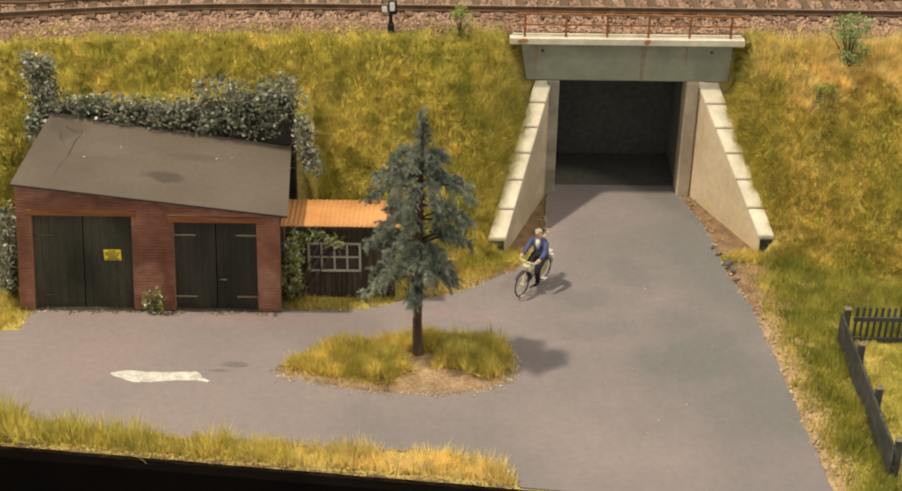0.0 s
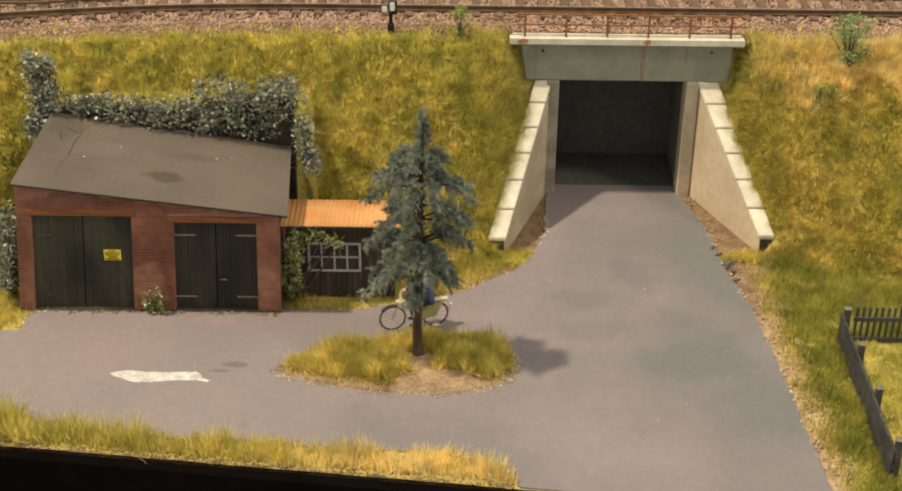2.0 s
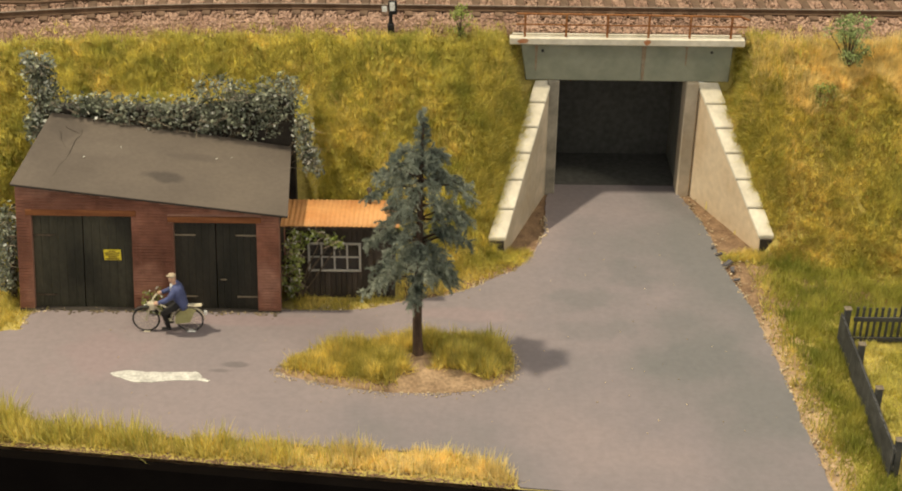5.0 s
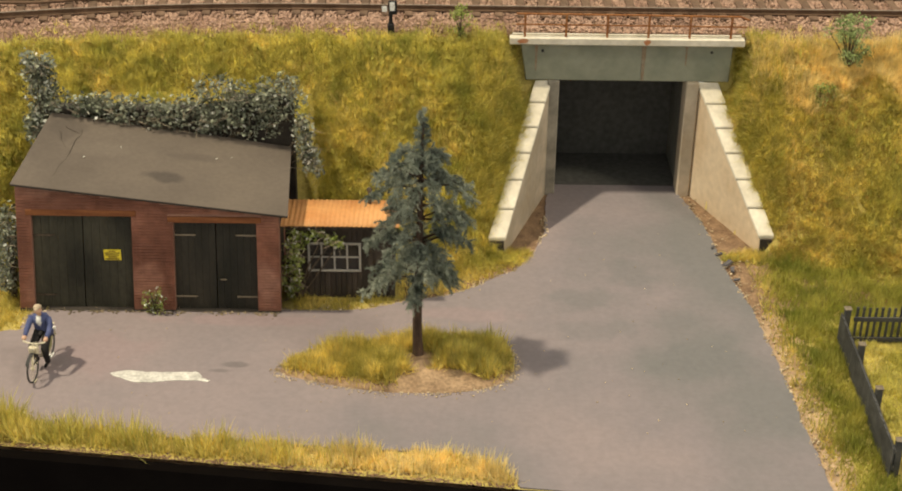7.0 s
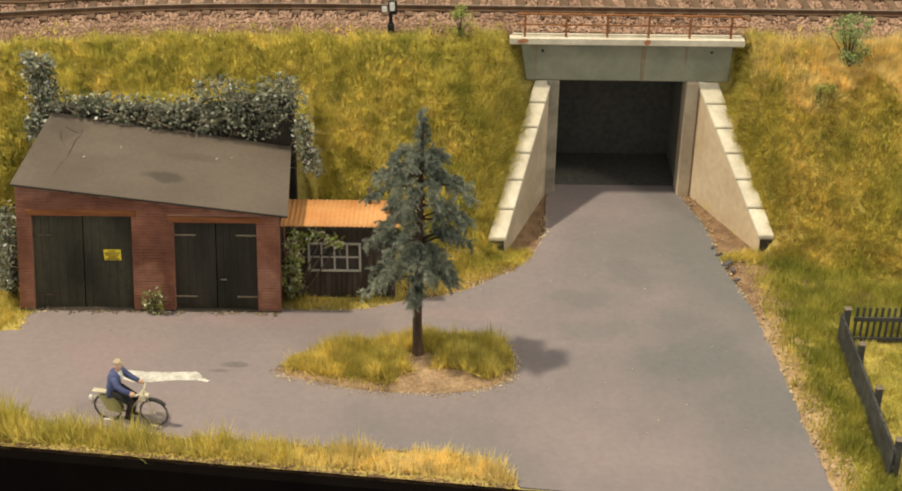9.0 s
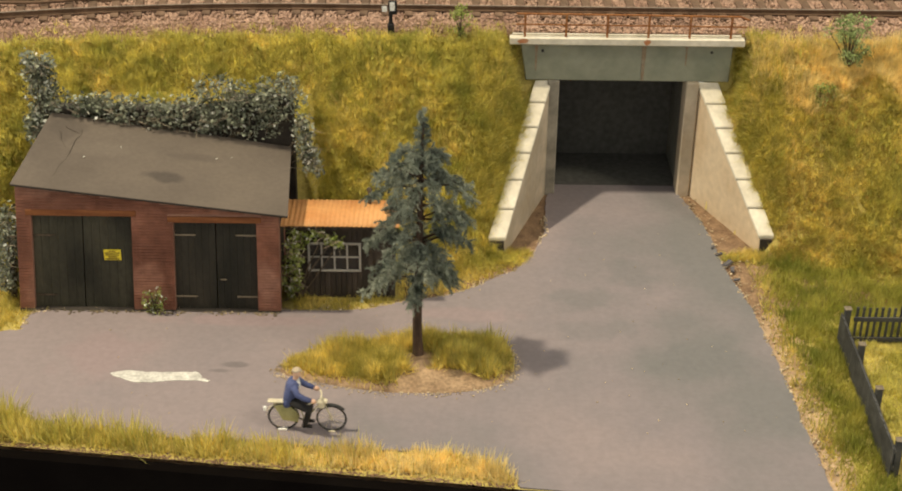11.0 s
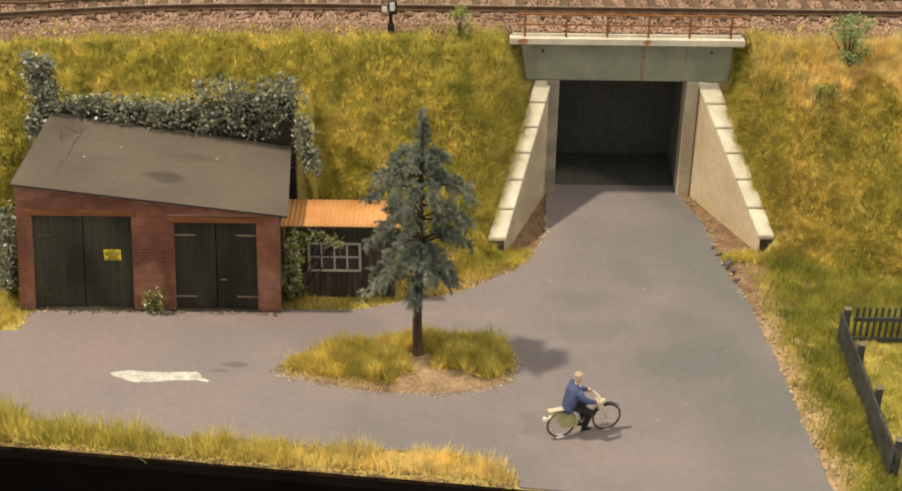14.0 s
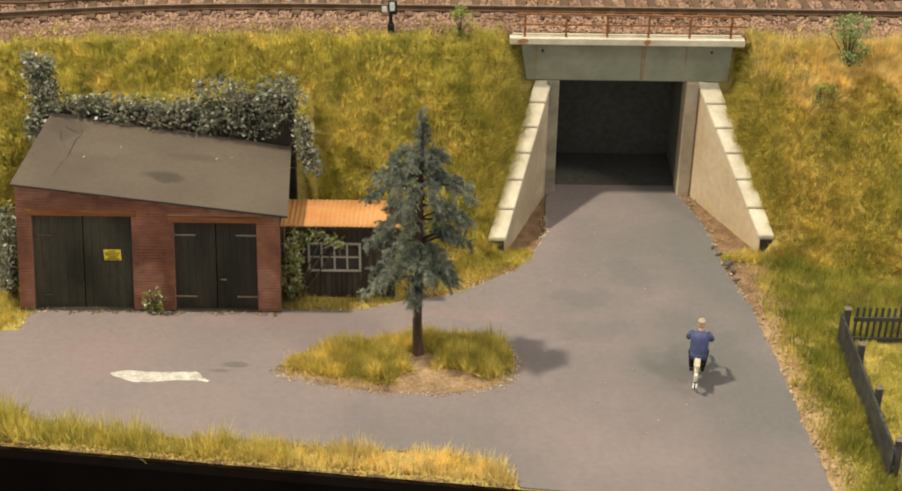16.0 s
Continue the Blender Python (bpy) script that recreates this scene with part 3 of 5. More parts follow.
def stones(name, n, region, size, material, label, parent=None, zoff=0.0):
    """Small irregular stones; region gives places x, y, z for n of them."""
    p = region(n)
    n = len(p)
    base = np.array([(1, 0, 0), (-1, 0, 0), (0, 1, 0), (0, -1, 0), (0, 0, 1), (0, 0, -1)], float)
    tri = np.array([(0, 2, 4), (2, 1, 4), (1, 3, 4), (3, 0, 4), (2, 0, 5), (1, 2, 5), (3, 1, 5), (0, 3, 5)])
    s = rng.uniform(size[0], size[1], (n, 1, 1)) * rng.uniform(0.6, 1.3, (n, 6, 1))
    a = rng.uniform(0, 2 * np.pi, n)
    b = rng.uniform(-0.6, 0.6, n)
    v = base[None] * s
    x = v[..., 0] * np.cos(b)[:, None] + v[..., 2] * np.sin(b)[:, None]
    z = -v[..., 0] * np.sin(b)[:, None] + v[..., 2] * np.cos(b)[:, None]
    v = np.stack([x * np.cos(a)[:, None] - v[..., 1] * np.sin(a)[:, None], x * np.sin(a)[:, None] + v[..., 1] * np.cos(a)[:, None], z * 0.8], -1)
    v += p[:, None, :] + np.array([0, 0, zoff])
    f = tri[None] + (np.arange(n) * 6)[:, None, None]
    return stuff(name, v, f, material, label, name.replace("_", " "), parent)


def ballast_places(n):
    x = rng.uniform(-15.5, 15.5, n)
    y = near_rail_y(x) - 1.45 + rng.uniform(0, 1, n) ** 1.0 * 4.3
    z = height(x, y)
    keep = ~((y < 38.56) & (x > 1.55) & (x < 8.2))
    return np.stack([x, y, np.where((x > 1.5) & (x < 8.2), 5.0, z) + 0.05 * np.clip((y - near_rail_y(x) + 0.7) / 0.3, 0, 1)], -1)[keep]


stones("ballast", 46000, ballast_places, (0.025, 0.06), BALLAST, "loose brown ballast stones under and beside the track")
single("ballast_bed", a_box(1.5, 8.25, 38.52, 46.5, 4.72, 4.96), EARTH, "brown ballast bed over the underpass", "ballast bed", "structure")


# ---- grass ----
def patch(x, y, a, b, c):
    return np.sin(a * x + b * y + c) + np.sin(b * x - a * y + 2 * c) + 0.6 * np.sin(2.3 * a * x + 1.9 * b * y + 3 * c)


def blades(name, pts, length, width, material, label, lean=0.5, parent=None, droop=(0, 0)):
    """Single grass fibres standing on the points."""
    n = len(pts)
    az = rng.uniform(0, 2 * np.pi, n)
    le = rng.uniform(length[0], length[1], n)
    # neighbours lean the same way, and grow in tufts
    px, py = pts[:, 0], pts[:, 1]
    ta = 2.2 * patch(px, py, 2.9, 2.3, 0.7) + 2.0 * patch(px, py, 7.3, 6.1, 1.9) + rng.normal(0, 1.2, n)
    tilt = np.abs(rng.normal(lean, 0.35, n))
    le *= 1 + 0.35 * np.clip((-5 - px) / 3, 0, 1) * (py < 28.5)
    le *= np.clip(1.0 + 0.22 * patch(px, py, 2.7, 3.7, 1.1), 0.55, 1.5)
    tip = np.stack([np.sin(tilt) * np.cos(ta) + droop[0], np.sin(tilt) * np.sin(ta) + droop[1], np.abs(np.cos(tilt))], -1) * le[:, None]
    side = np.stack([np.cos(az), np.sin(az), np.zeros(n)], -1) * (width * rng.uniform(0.6, 1.3, n))[:, None]
    base = pts - np.array([0, 0, 0.03])
    v = np.stack([base - side, base + side, base + tip], 1)
    return stuff(name, v, np.arange(3 * n).reshape(n, 3), material, label, "" if parent else "grass", parent)


def tufts(name, pts, length, width, material, label, per=9):
    """Bundles of fibres that spread from one root."""
    n = len(pts)
    tip_len = rng.uniform(length[0], length[1], (n, 1)) * rng.uniform(0.5, 1.1, (n, per))
    az = rng.uniform(0, 2 * np.pi, (n, per))
    tilt = np.abs(rng.normal(0.6, 0.3, (n, per)))
    way = np.stack([np.sin(tilt) * np.cos(az), np.sin(tilt) * np.sin(az) - 0.2, np.cos(tilt)], -1)
    root = pts[:, None, :] - np.array([0, 0, 0.03])
    tip = root + way * tip_len[..., None]
    mid = root + way * tip_len[..., None] * 0.45 + np.stack([-np.sin(az), np.cos(az), 0 * az], -1) * width
    v = np.concatenate([root, mid, tip], 1)
    k = np.arange(per)
    f = np.stack([0 * k, 1 + k, 1 + per + k], -1)[None] + (np.arange(n) * (2 * per + 1))[:, None, None]
    return stuff(name, v, f, material, label, "grass")


def scatter(n, x0, x1, y0, y1, keep):
    x, y = rng.uniform(x0, x1, n), rng.uniform(y0, y1, n)
    k = keep(x, y)
    x, y = x[k], y[k]
    return np.stack([x, y, height(x, y)], -1)


GARAGE_AREA = [(-11.0, 31.3), (-4.0, 31.3), (-4.0, 34.9), (-11.0, 34.9)]
SHED_AREA = [(-4.3, 32.1), (-1.35, 32.1), (-1.35, 33.7), (-4.3, 33.7)]


RIM = np.array(ROAD)


def off_rim(x, y, wide):
    """Grass thins out beside the road."""
    out = np.ones(len(x), bool)
    for i in range(0, len(x), 20000):
        d = np.min(np.hypot(x[i:i + 20000, None] - RIM[None, :, 0], y[i:i + 20000, None] - RIM[None, :, 1]), 1)
        out[i:i + 20000] = d > rng.uniform(0.02, 1, len(d)) ** 1.5 * wide
    return out


def off_things(x, y):
    u = (x > wing_x(WING_L, y) - 0.46) & (x < wing_x(WING_R, y) + 0.46) & (y > 34.75)
    d = (x > 1.85) & (x < 8.0) & (y > 38.3)
    return ~inside(x, y, ROAD) & ~inside(x, y, GARAGE_AREA) & ~inside(x, y, SHED_AREA) & ~u & ~d


def ground_points(n, keep):
    """Points spread evenly over the ground's faces, with the faces' normals."""
    me = GROUND.data
    co = np.empty(len(me.vertices) * 3)
    me.vertices.foreach_get("co", co)
    co = co.reshape(-1, 3) / K
    quads = np.array([f.vertices[:] for f in me.polygons])
    mid = co[quads].mean(1)
    quads = quads[keep(mid[:, 0], mid[:, 1], mid[:, 2])]
    a, b, c, d = (co[quads[:, i]] for i in range(4))
    nrm = np.cross(c - a, d - b)
    area = np.linalg.norm(nrm, axis=1)
    pick = rng.choice(len(quads), n, p=area / area.sum())
    u, w = rng.uniform(0, 1, (n, 1)), rng.uniform(0, 1, (n, 1))
    p = (a[pick] * (1 - u) + b[pick] * u) * (1 - w) + (d[pick] * (1 - u) + c[pick] * u) * w
    return p, (nrm / area[:, None])[pick]


def bank(x, y):
    return off_things(x, y) & (y > toe_y(x) - 0.1) & ((y < crest_y(x) + 0.25 * rng.uniform(-1, 1.5, len(x))) | ((y < 38.7) & (((x > 0.9) & (x < 1.9)) | ((x > 7.95) & (x < 9.1)))))


def make_bank():
    p = scatter(1000000, -14, 14.5, 30.5, 39, bank)
    mix = 0.6 * patch(p[:, 0], p[:, 1], 0.8, 1.1, 0.4) + 0.7 * patch(p[:, 0], p[:, 1], 2.1, 2.6, 1.4) + rng.normal(0, 0.8, len(p))
    mix += np.where(p[:, 0] < 2, -0.55 - 0.5 * (p[:, 0] > -2.5) - 0.5 * (p[:, 1] > crest_y(p[:, 0]) - 1.6), 0.35)
    top = (p[:, 1] > crest_y(p[:, 0]) - 1.25 + 0.25 * patch(p[:, 0], p[:, 1], 2.0, 1.1, 0.3)) & (p[:, 0] > 7)
    green = (mix < -0.8) & ~top
    dry = (mix > 3.0) | (top & (mix > -0.6)) | ((p[:, 0] > 8) & (mix > 2.0))
    ochre = ~green & ~dry & (0.7 * patch(p[:, 0], p[:, 1], 1.5, 1.9, 2.6) + rng.normal(0, 0.9, len(p)) > np.where(p[:, 0] > 7, 0.9, 2.1))
    blades("grass", p[~green & ~dry & ~ochre], (0.10, 0.27), 0.0115, GRASS, "yellow-green static grass on the embankment", 0.8, droop=(0, -0.15))
    blades("green_grass", p[green], (0.12, 0.32), 0.0115, GRASS_GREEN, "darker green grass clumps on the embankment", 0.7, droop=(0, -0.15))
    blades("dry_grass", p[dry & ~top], (0.10, 0.30), 0.0115, GRASS_DRY, "yellow dry grass on the embankment", 0.6, droop=(0, -0.1))
    blades("straw", p[dry & top], (0.16, 0.42), 0.0115, STRAW, "pale straw-coloured grass along the embankment's upper edge", 0.5, droop=(0, -0.1))
    blades("ochre_grass", p[ochre], (0.08, 0.24), 0.0115, GRASS_BROWN, "brownish withered grass on the embankment", 0.8, droop=(0, -0.15))
    # fibres on the steep faces beside the underpass stand off the slope
    q, nrm = ground_points(70000, lambda x, y, z: (z > 0.25) & (y > 35.0) & (y < 38.75) & (((x > 0.7) & (x < wing_x(WING_L, y) - 0.46)) | ((x > wing_x(WING_R, y) + 0.46 + 0.1 * np.clip((y - 34.86) / 3.6, 0, 1)) & (x < 9.2))) & ~((x > 1.85) & (x < 8.0) & (y > 38.3)))
    m = len(q)
    tip = q + (0.55 * nrm + rng.normal(0, 0.42, (m, 3)) + np.array([0, -0.1, 0.25])) * rng.uniform(0.12, 0.3, (m, 1))
    side = rng.normal(0, 1, (m, 3))
    side *= 0.012 / np.linalg.norm(side, axis=1)[:, None]
    green = rng.uniform(0, 1, m) < 0.55
    for pick, material, name, label in ((green, GRASS_GREEN, "green_slope_grass", "green grass on the steep earth beside the wing walls"), (~green, GRASS, "slope_grass", "yellow-green grass on the steep earth beside the wing walls")):
        v = np.stack([q - side, q + side, tip], 1)[pick]
        stuff(name, v, np.arange(3 * len(v)).reshape(-1, 3), material, label, "grass")
    # tall ragged tufts along the crest
    x = rng.uniform(-13, 14, 900)
    y = crest_y(x) + rng.normal(-0.15, 0.3, 900) + 0.15 * patch(x, x, 0.9, 0.4, 1.0)
    k = ((x < 1.5) | (x > 8.3)) & (patch(x, 2 * x, 1.3, 0.5, 2.0) > -0.6)
    q = np.stack([x, y, height(x, y)], -1)[k]
    tufts("crest_tufts", q[::2], (0.22, 0.48), 0.016, GRASS_GREEN, "tall green tufts along the ballast's edge", 12)
    tufts("dry_crest_tufts", q[1::2], (0.2, 0.45), 0.016, GRASS, "tall yellow tufts along the ballast's edge", 12)
    # longer fibres in tufts, each tuft of one tone
    for count, (a, b), material, name, label, keep in (
            (9000, (0.16, 0.34), GRASS_GREEN, "green_tufts", "taller green grass tufts on the embankment", lambda x, y: (patch(x, y, 1.1, 0.8, 0.4) < 0.9) & ((x < 7) | (y < crest_y(x) - 1.5))),
            (11000, (0.13, 0.30), GRASS, "yellow_tufts", "yellow-green grass tufts on the embankment", lambda x, y: (x < 7) | (y < crest_y(x) - 1.3)),
            (4500, (0.13, 0.32), STRAW, "straw_tufts", "pale straw tufts along the embankment's crest", lambda x, y: ((y > crest_y(x) - 1.3) & (x > 7)) | (patch(x, y, 0.9, 1.3, 1.7) > 1.5)),
            (1000, (0.10, 0.22), GRASS_BROWN, "brown_tufts", "withered brown tufts on the embankment", lambda x, y: x == x)):
        q = scatter(count * 3, -14, 14.5, 30.5, 39.2, lambda x, y: bank(x, y + 0.2 * rng.uniform(-1, 1, len(x))) & off_things(x, y) & keep(x, y))[:count]
        tufts(name, q, (a, b), 0.02, material, label)


make_bank()


def make_verges():
    p = scatter(100000, -14, 1.7, 24.0, 29.0, lambda x, y: ~inside(x, y, ROAD) & (y > edge_y(x) + 0.08 + rng.uniform(0, 0.2, len(x))) & (y < 29) & (x < 1.55))
    dry = rng.uniform(0, 1, len(p)) < np.clip((p[:, 0] + 9) / 8, 0.2, 0.97)
    mid = ~dry & (rng.uniform(0, 1, len(p)) < 0.6)
    blades("verge_grass", p[mid], (0.22, 0.56), 0.016, GRASS, "tall yellow-green grass on the front verge", 0.35)
    blades("green_verge_grass", p[~dry & ~mid], (0.22, 0.6), 0.016, GRASS_GREEN, "tall green grass on the front verge", 0.35)
    blades("dry_verge_grass", p[dry & (p[:, 0] > -3.5)], (0.15, 0.42), 0.016, STRAW, "pale straw grass on the front verge", 0.45)
    blades("yellow_verge_grass", p[dry & (p[:, 0] <= -3.5)], (0.15, 0.42), 0.016, GRASS_DRY, "straw-yellow grass on the front verge", 0.45)
    p = scatter(90000, -14, 2.6, 29.6, 35.2, lambda x, y: off_things(x, y) & (y < toe_y(x)))
    p = p[off_rim(p[:, 0], p[:, 1], 0.4)]
    blades("forecourt_grass", p, (0.10, 0.28), 0.016, GRASS, "short grass beside the garage and shed", 0.5)
    p = scatter(110000, 7.4, 15, 23.2, 35, lambda x, y: off_things(x, y) & (y < toe_y(x) + 0.2) & (y > edge_y(x) + 0.05) & (x > 7.95 + 0.25 * np.clip((27.5 - y) / 3, 0, 1.3) + rng.uniform(0, 1, len(x)) ** 1.3 * 0.75) & ~((x > 9.68) & (y < 30.25)))
    edge = rng.uniform(0, 1, len(p)) < np.clip(0.95 - (p[:, 0] - 8.2) / 0.7, 0.05, 0.8)
    blades("roadside_grass", p[~edge], (0.14, 0.34), 0.016, GRASS_STRIP, "green grass strip beside the road", 0.45)
    blades("dry_roadside_grass", p[edge], (0.08, 0.22), 0.016, GRASS_DRY, "sparse dry grass at the road's edge", 0.6)
    p = scatter(50000, 9.95, 15, 23.2, 30.2, lambda x, y: (y > edge_y(x) + 0.05))
    blades("garden_lawn", p, (0.10, 0.24), 0.018, GRASS_LAWN, "bright yellow-green lawn inside the fence", 0.6)


make_verges()


def make_island():
    t = thing("traffic_island", -1.2, 28.9, 0.05, "low grassy island with a bare earth patch round the tree", "traffic island")
    bm = bmesh.new()
    rings = []
    c = Vector((-1.1, 28.9, 0))
    for s, z in ((1.0, 0.05), (0.97, 0.11), (0.8, 0.17), (0.5, 0.22), (0.2, 0.25)):
        rings.append([bm.verts.new((c.x + (x - c.x) * s, c.y + (y - c.y) * s, z + 0.02 * math.sin(3 * x + 5 * y))) for x, y in ISLAND])
    n = len(ISLAND)
    for a, b in zip(rings, rings[1:]):
        for k in range(n):
            bm.faces.new((a[k], a[(k + 1) % n], b[(k + 1) % n], b[k]))
    bm.faces.new(rings[-1])
    bmesh.ops.recalc_face_normals(bm, faces=bm.faces)
    part("mound", bm, ISLAND_EARTH, t, "bare brown earth", smooth=True)
    x, y = rng.uniform(-4.1, 1.6, 60000), rng.uniform(27.7, 30.3, 60000)
    s = np.hypot((x + 0.2) / 1.25, (y - 28.08) / 0.52)
    k = inside(x, y, ISLAND) & (s > rng.uniform(0.8, 1.15, len(x))) & (np.hypot(x + 0.72, y - 28.9) > 0.42)
    x, y = x[k], y[k]
    p = np.stack([x, y, np.full(len(x), 0.12)], -1)
    poly = np.array(ISLAND)
    d = np.min(np.hypot(x[:, None] - poly[None, :, 0], y[:, None] - poly[None, :, 1]), 1)
    dry = rng.uniform(0, 1, len(p)) < np.clip(0.9 - d / 0.45, 0.14, 1) + 0.2 * (x < -2)
    keep = d > rng.uniform(0.0, 0.25, len(p)) + 0.16 * (y < 28.7) * (rng.uniform(0, 1, len(p)) < 0.9)
    p[:, 2] += np.clip(d, 0, 0.5) * 0.2
    mid = ~dry & keep & (rng.uniform(0, 1, len(p)) < np.clip(0.8 - (x + 0.5) / 2.0, 0.45, 0.95))
    blades("grass", p[mid], (0.2, 0.5), 0.017, GRASS, "yellow-green grass tufts", 0.5, t)
    blades("green_grass", p[~dry & keep & ~mid], (0.2, 0.5), 0.017, GRASS_GREEN, "green grass tufts", 0.5, t)
    blades("dry_grass", p[dry & keep], (0.08, 0.28), 0.016, GRASS_DRY, "dry yellow grass tufts", 0.5, t)


make_island()


# ---- the garage ----
def lean(x):
    """The old front is out of true, more so at its far end."""
    return 0.088 - 0.065 * (x + 10.92) / 6.62


def sheared(bm):
    for v in bm.verts:
        v.co.x += lean(v.co.x) * v.co.z
    return bm


def garage():
    t = thing("garage", -7.6, 31.33, 0.06, "red brick double garage with dark timber doors and a felt roof", "garage")
    xl, xr, yf = -10.92, -4.3, 31.33
    doors = ((-10.55, -8.02, 2.75), (-6.97, -4.87, 2.60))

    def roof_z(x):
        return 3.54 + (x + 10.92) * (2.79 - 3.54) / 6.62

    body = None
    for a, b in ((xl, -10.55), (-8.02, -6.97), (-4.87, xr)):
        bm = bmesh.new()
        hexa(bm, [(a, yf, 0), (b, yf, 0), (b, yf + 0.26, 0), (a, yf + 0.26, 0), (a, yf, roof_z(a)), (b, yf, roof_z(b)), (b, yf + 0.26, roof_z(b)), (a, yf + 0.26, roof_z(a))])
        part("front_pier", sheared(bm), MORTAR, t)
    for a, b, h in doors:
        bm = bmesh.new()
        hexa(bm, [(a, yf, h + 0.16), (b, yf, h + 0.16), (b, yf + 0.26, h + 0.16), (a, yf + 0.26, h + 0.16), (a, yf, roof_z(a)), (b, yf, roof_z(b)), (b, yf + 0.26, roof_z(b)), (a, yf + 0.26, roof_z(a))])
        part("spandrel", sheared(bm), MORTAR, t)
        part("lintel", sheared(a_box(a - 0.14, b + 0.12, yf - 0.035, yf + 0.24, h, h + 0.155, 0.012)), LINTEL, t, "reddish brown timber lintel")
    # side walls take the dark felt-edge colour in place of brick
    for x in (xl, xr - 0.42):
        bm = bmesh.new()
        hexa(bm, [(x, yf + 0.26, 0), (x + 0.2, yf + 0.26, 0), (x + 0.2, 34.3, 0), (x, 34.3, 0), (x, yf + 0.26, roof_z(x)), (x + 0.2, yf + 0.26, roof_z(x)), (x + 0.2, 34.3, roof_z(x) + 0.3), (x, 34.3, roof_z(x) + 0.3)])
        part("side_wall", sheared(bm), FELT_EDGE, t, "dark-coloured side wall")
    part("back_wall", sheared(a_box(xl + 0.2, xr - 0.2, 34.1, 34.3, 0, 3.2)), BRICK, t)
    for a, b in ((xl, -10.55), (-8.02, -6.97), (-4.87, xr)):
        part("plinth", a_box(a - 0.01, b + 0.01, yf - 0.045, yf - 0.024, 0.0, 0.10, 0.008), FELT_EDGE, t, "blackened plinth")
    # bricks, course by course
    course, length = 0.083, 0.25
    shared = {}

    def brick_mesh(w):
        key = round(w, 2)
        if key not in shared:
            shared[key] = to_mesh(a_box(0, key - 0.009, -0.012, 0.03, 0, course - 0.009), "brick", BRICK, Vector((0, 0, 0)))
        return shared[key]

    singles, rest = 0, bmesh.new()
    j = 0
    while j * course < 3.54:
        z = j * course
        x = xl + (0 if j % 2 == 0 else -0.125)
        while x < xr - 0.02:
            a, b = max(x, xl), min(x + length, xr)
            segs = [(a, b)]
            for da, db, h in doors:
                if z + course > 0 and z < h + 0.155:
                    da2, db2 = (da, db) if z < h - 0.06 else (da - 0.14, db + 0.12)
                    nxt = []
                    for s, e in segs:
                        if e <= da2 or s >= db2:
                            nxt.append((s, e))
                        else:
                            if s < da2 - 0.04:
                                nxt.append((s, da2))
                            if e > db2 + 0.04:
                                nxt.append((db2, e))
                    segs = nxt
            for s, e in segs:
                top = min(z + course - 0.009, roof_z(e) - 0.012)
                if e - s < 0.05 or top < z + 0.03:
                    continue
                if top > z + course - 0.01 and singles < 300 and -8.1 < s < -4.2:
                    ob = new("brick", brick_mesh(e - s))
                    ob.parent = t
                    jit = rng.uniform(-0.004, 0.004)
                    ob.location = Vector((s + lean(s) * z + 7.6, jit, z + 0.004 - 0.06)) * K
                    singles += 1
                else:
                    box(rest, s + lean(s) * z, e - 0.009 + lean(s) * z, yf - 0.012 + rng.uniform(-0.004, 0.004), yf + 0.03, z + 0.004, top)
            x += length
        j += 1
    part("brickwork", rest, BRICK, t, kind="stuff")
    # doors
    for di, (a, b, h) in enumerate(doors):
        mid = (a + b) / 2
        wood = DOOR if di == 0 else DOOR_BLACK
        for s, e, nm in ((a, mid - 0.012, 0), (mid + 0.012, b, 1)):
            leaf = part("door", sheared(a_box(s, e, yf + 0.13, yf + 0.17, 0.02, h)), wood, t, "dark green-brown timber door leaf, closed" if di == 0 else "blackish tarred timber door leaf, closed")
            n = 6
            for i in range(n):
                w = (e - s) / n
                part("plank", sheared(a_box(s + i * w + 0.002, s + (i + 1) * w - 0.002, yf + 0.105, yf + 0.132, 0.04, h - 0.01, 0.003)), wood, leaf)
            iron = IRON if di == 0 else PALE_IRON
            for z in (0.42, h - 0.62 if di == 0 else h - 0.42):
                x0, x1 = (s, s + 0.55) if nm == 0 else (e - 0.55, e)
                if di == 0 and nm == 1:
                    continue
                part("strap_hinge", sheared(a_box(x0, x1, yf + 0.07, yf + 0.094, z, z + 0.045, 0.006)), iron, leaf, "long iron strap hinge")
            if di == 1 and nm == 1:
                part("door_handle", sheared(a_box(s + 0.08, s + 0.24, yf + 0.045, yf + 0.075, 0.93, 0.97, 0.008)), PALE_IRON, leaf, "small worn metal handle")
        part("threshold", a_box(a, b, yf - 0.05, yf + 0.2, 0.0, 0.085, 0.01), FELT_EDGE, t)
    # roof
    def roof_sheet(dz0, dz1, grow):
        bm = bmesh.new()
        nx, ny = 14, 8
        grid = {}
        for top in (0, 1):
            for i in range(nx + 1):
                for k in range(ny + 1):
                    u, v = i / nx, k / ny
                    fl = np.array((-10.66 - grow, 31.18 - grow)) * (1 - u) + np.array((-4.0 + grow, 31.18 - grow)) * u
                    bl = np.array((-10.36 - grow, 34.3)) * (1 - u) + np.array((-4.22 + grow, 34.3)) * u
                    xy = fl * (1 - v) + bl * v
                    zf, zb = 3.66 * (1 - u) + 2.87 * u, 4.2 * (1 - u) + 3.30 * u
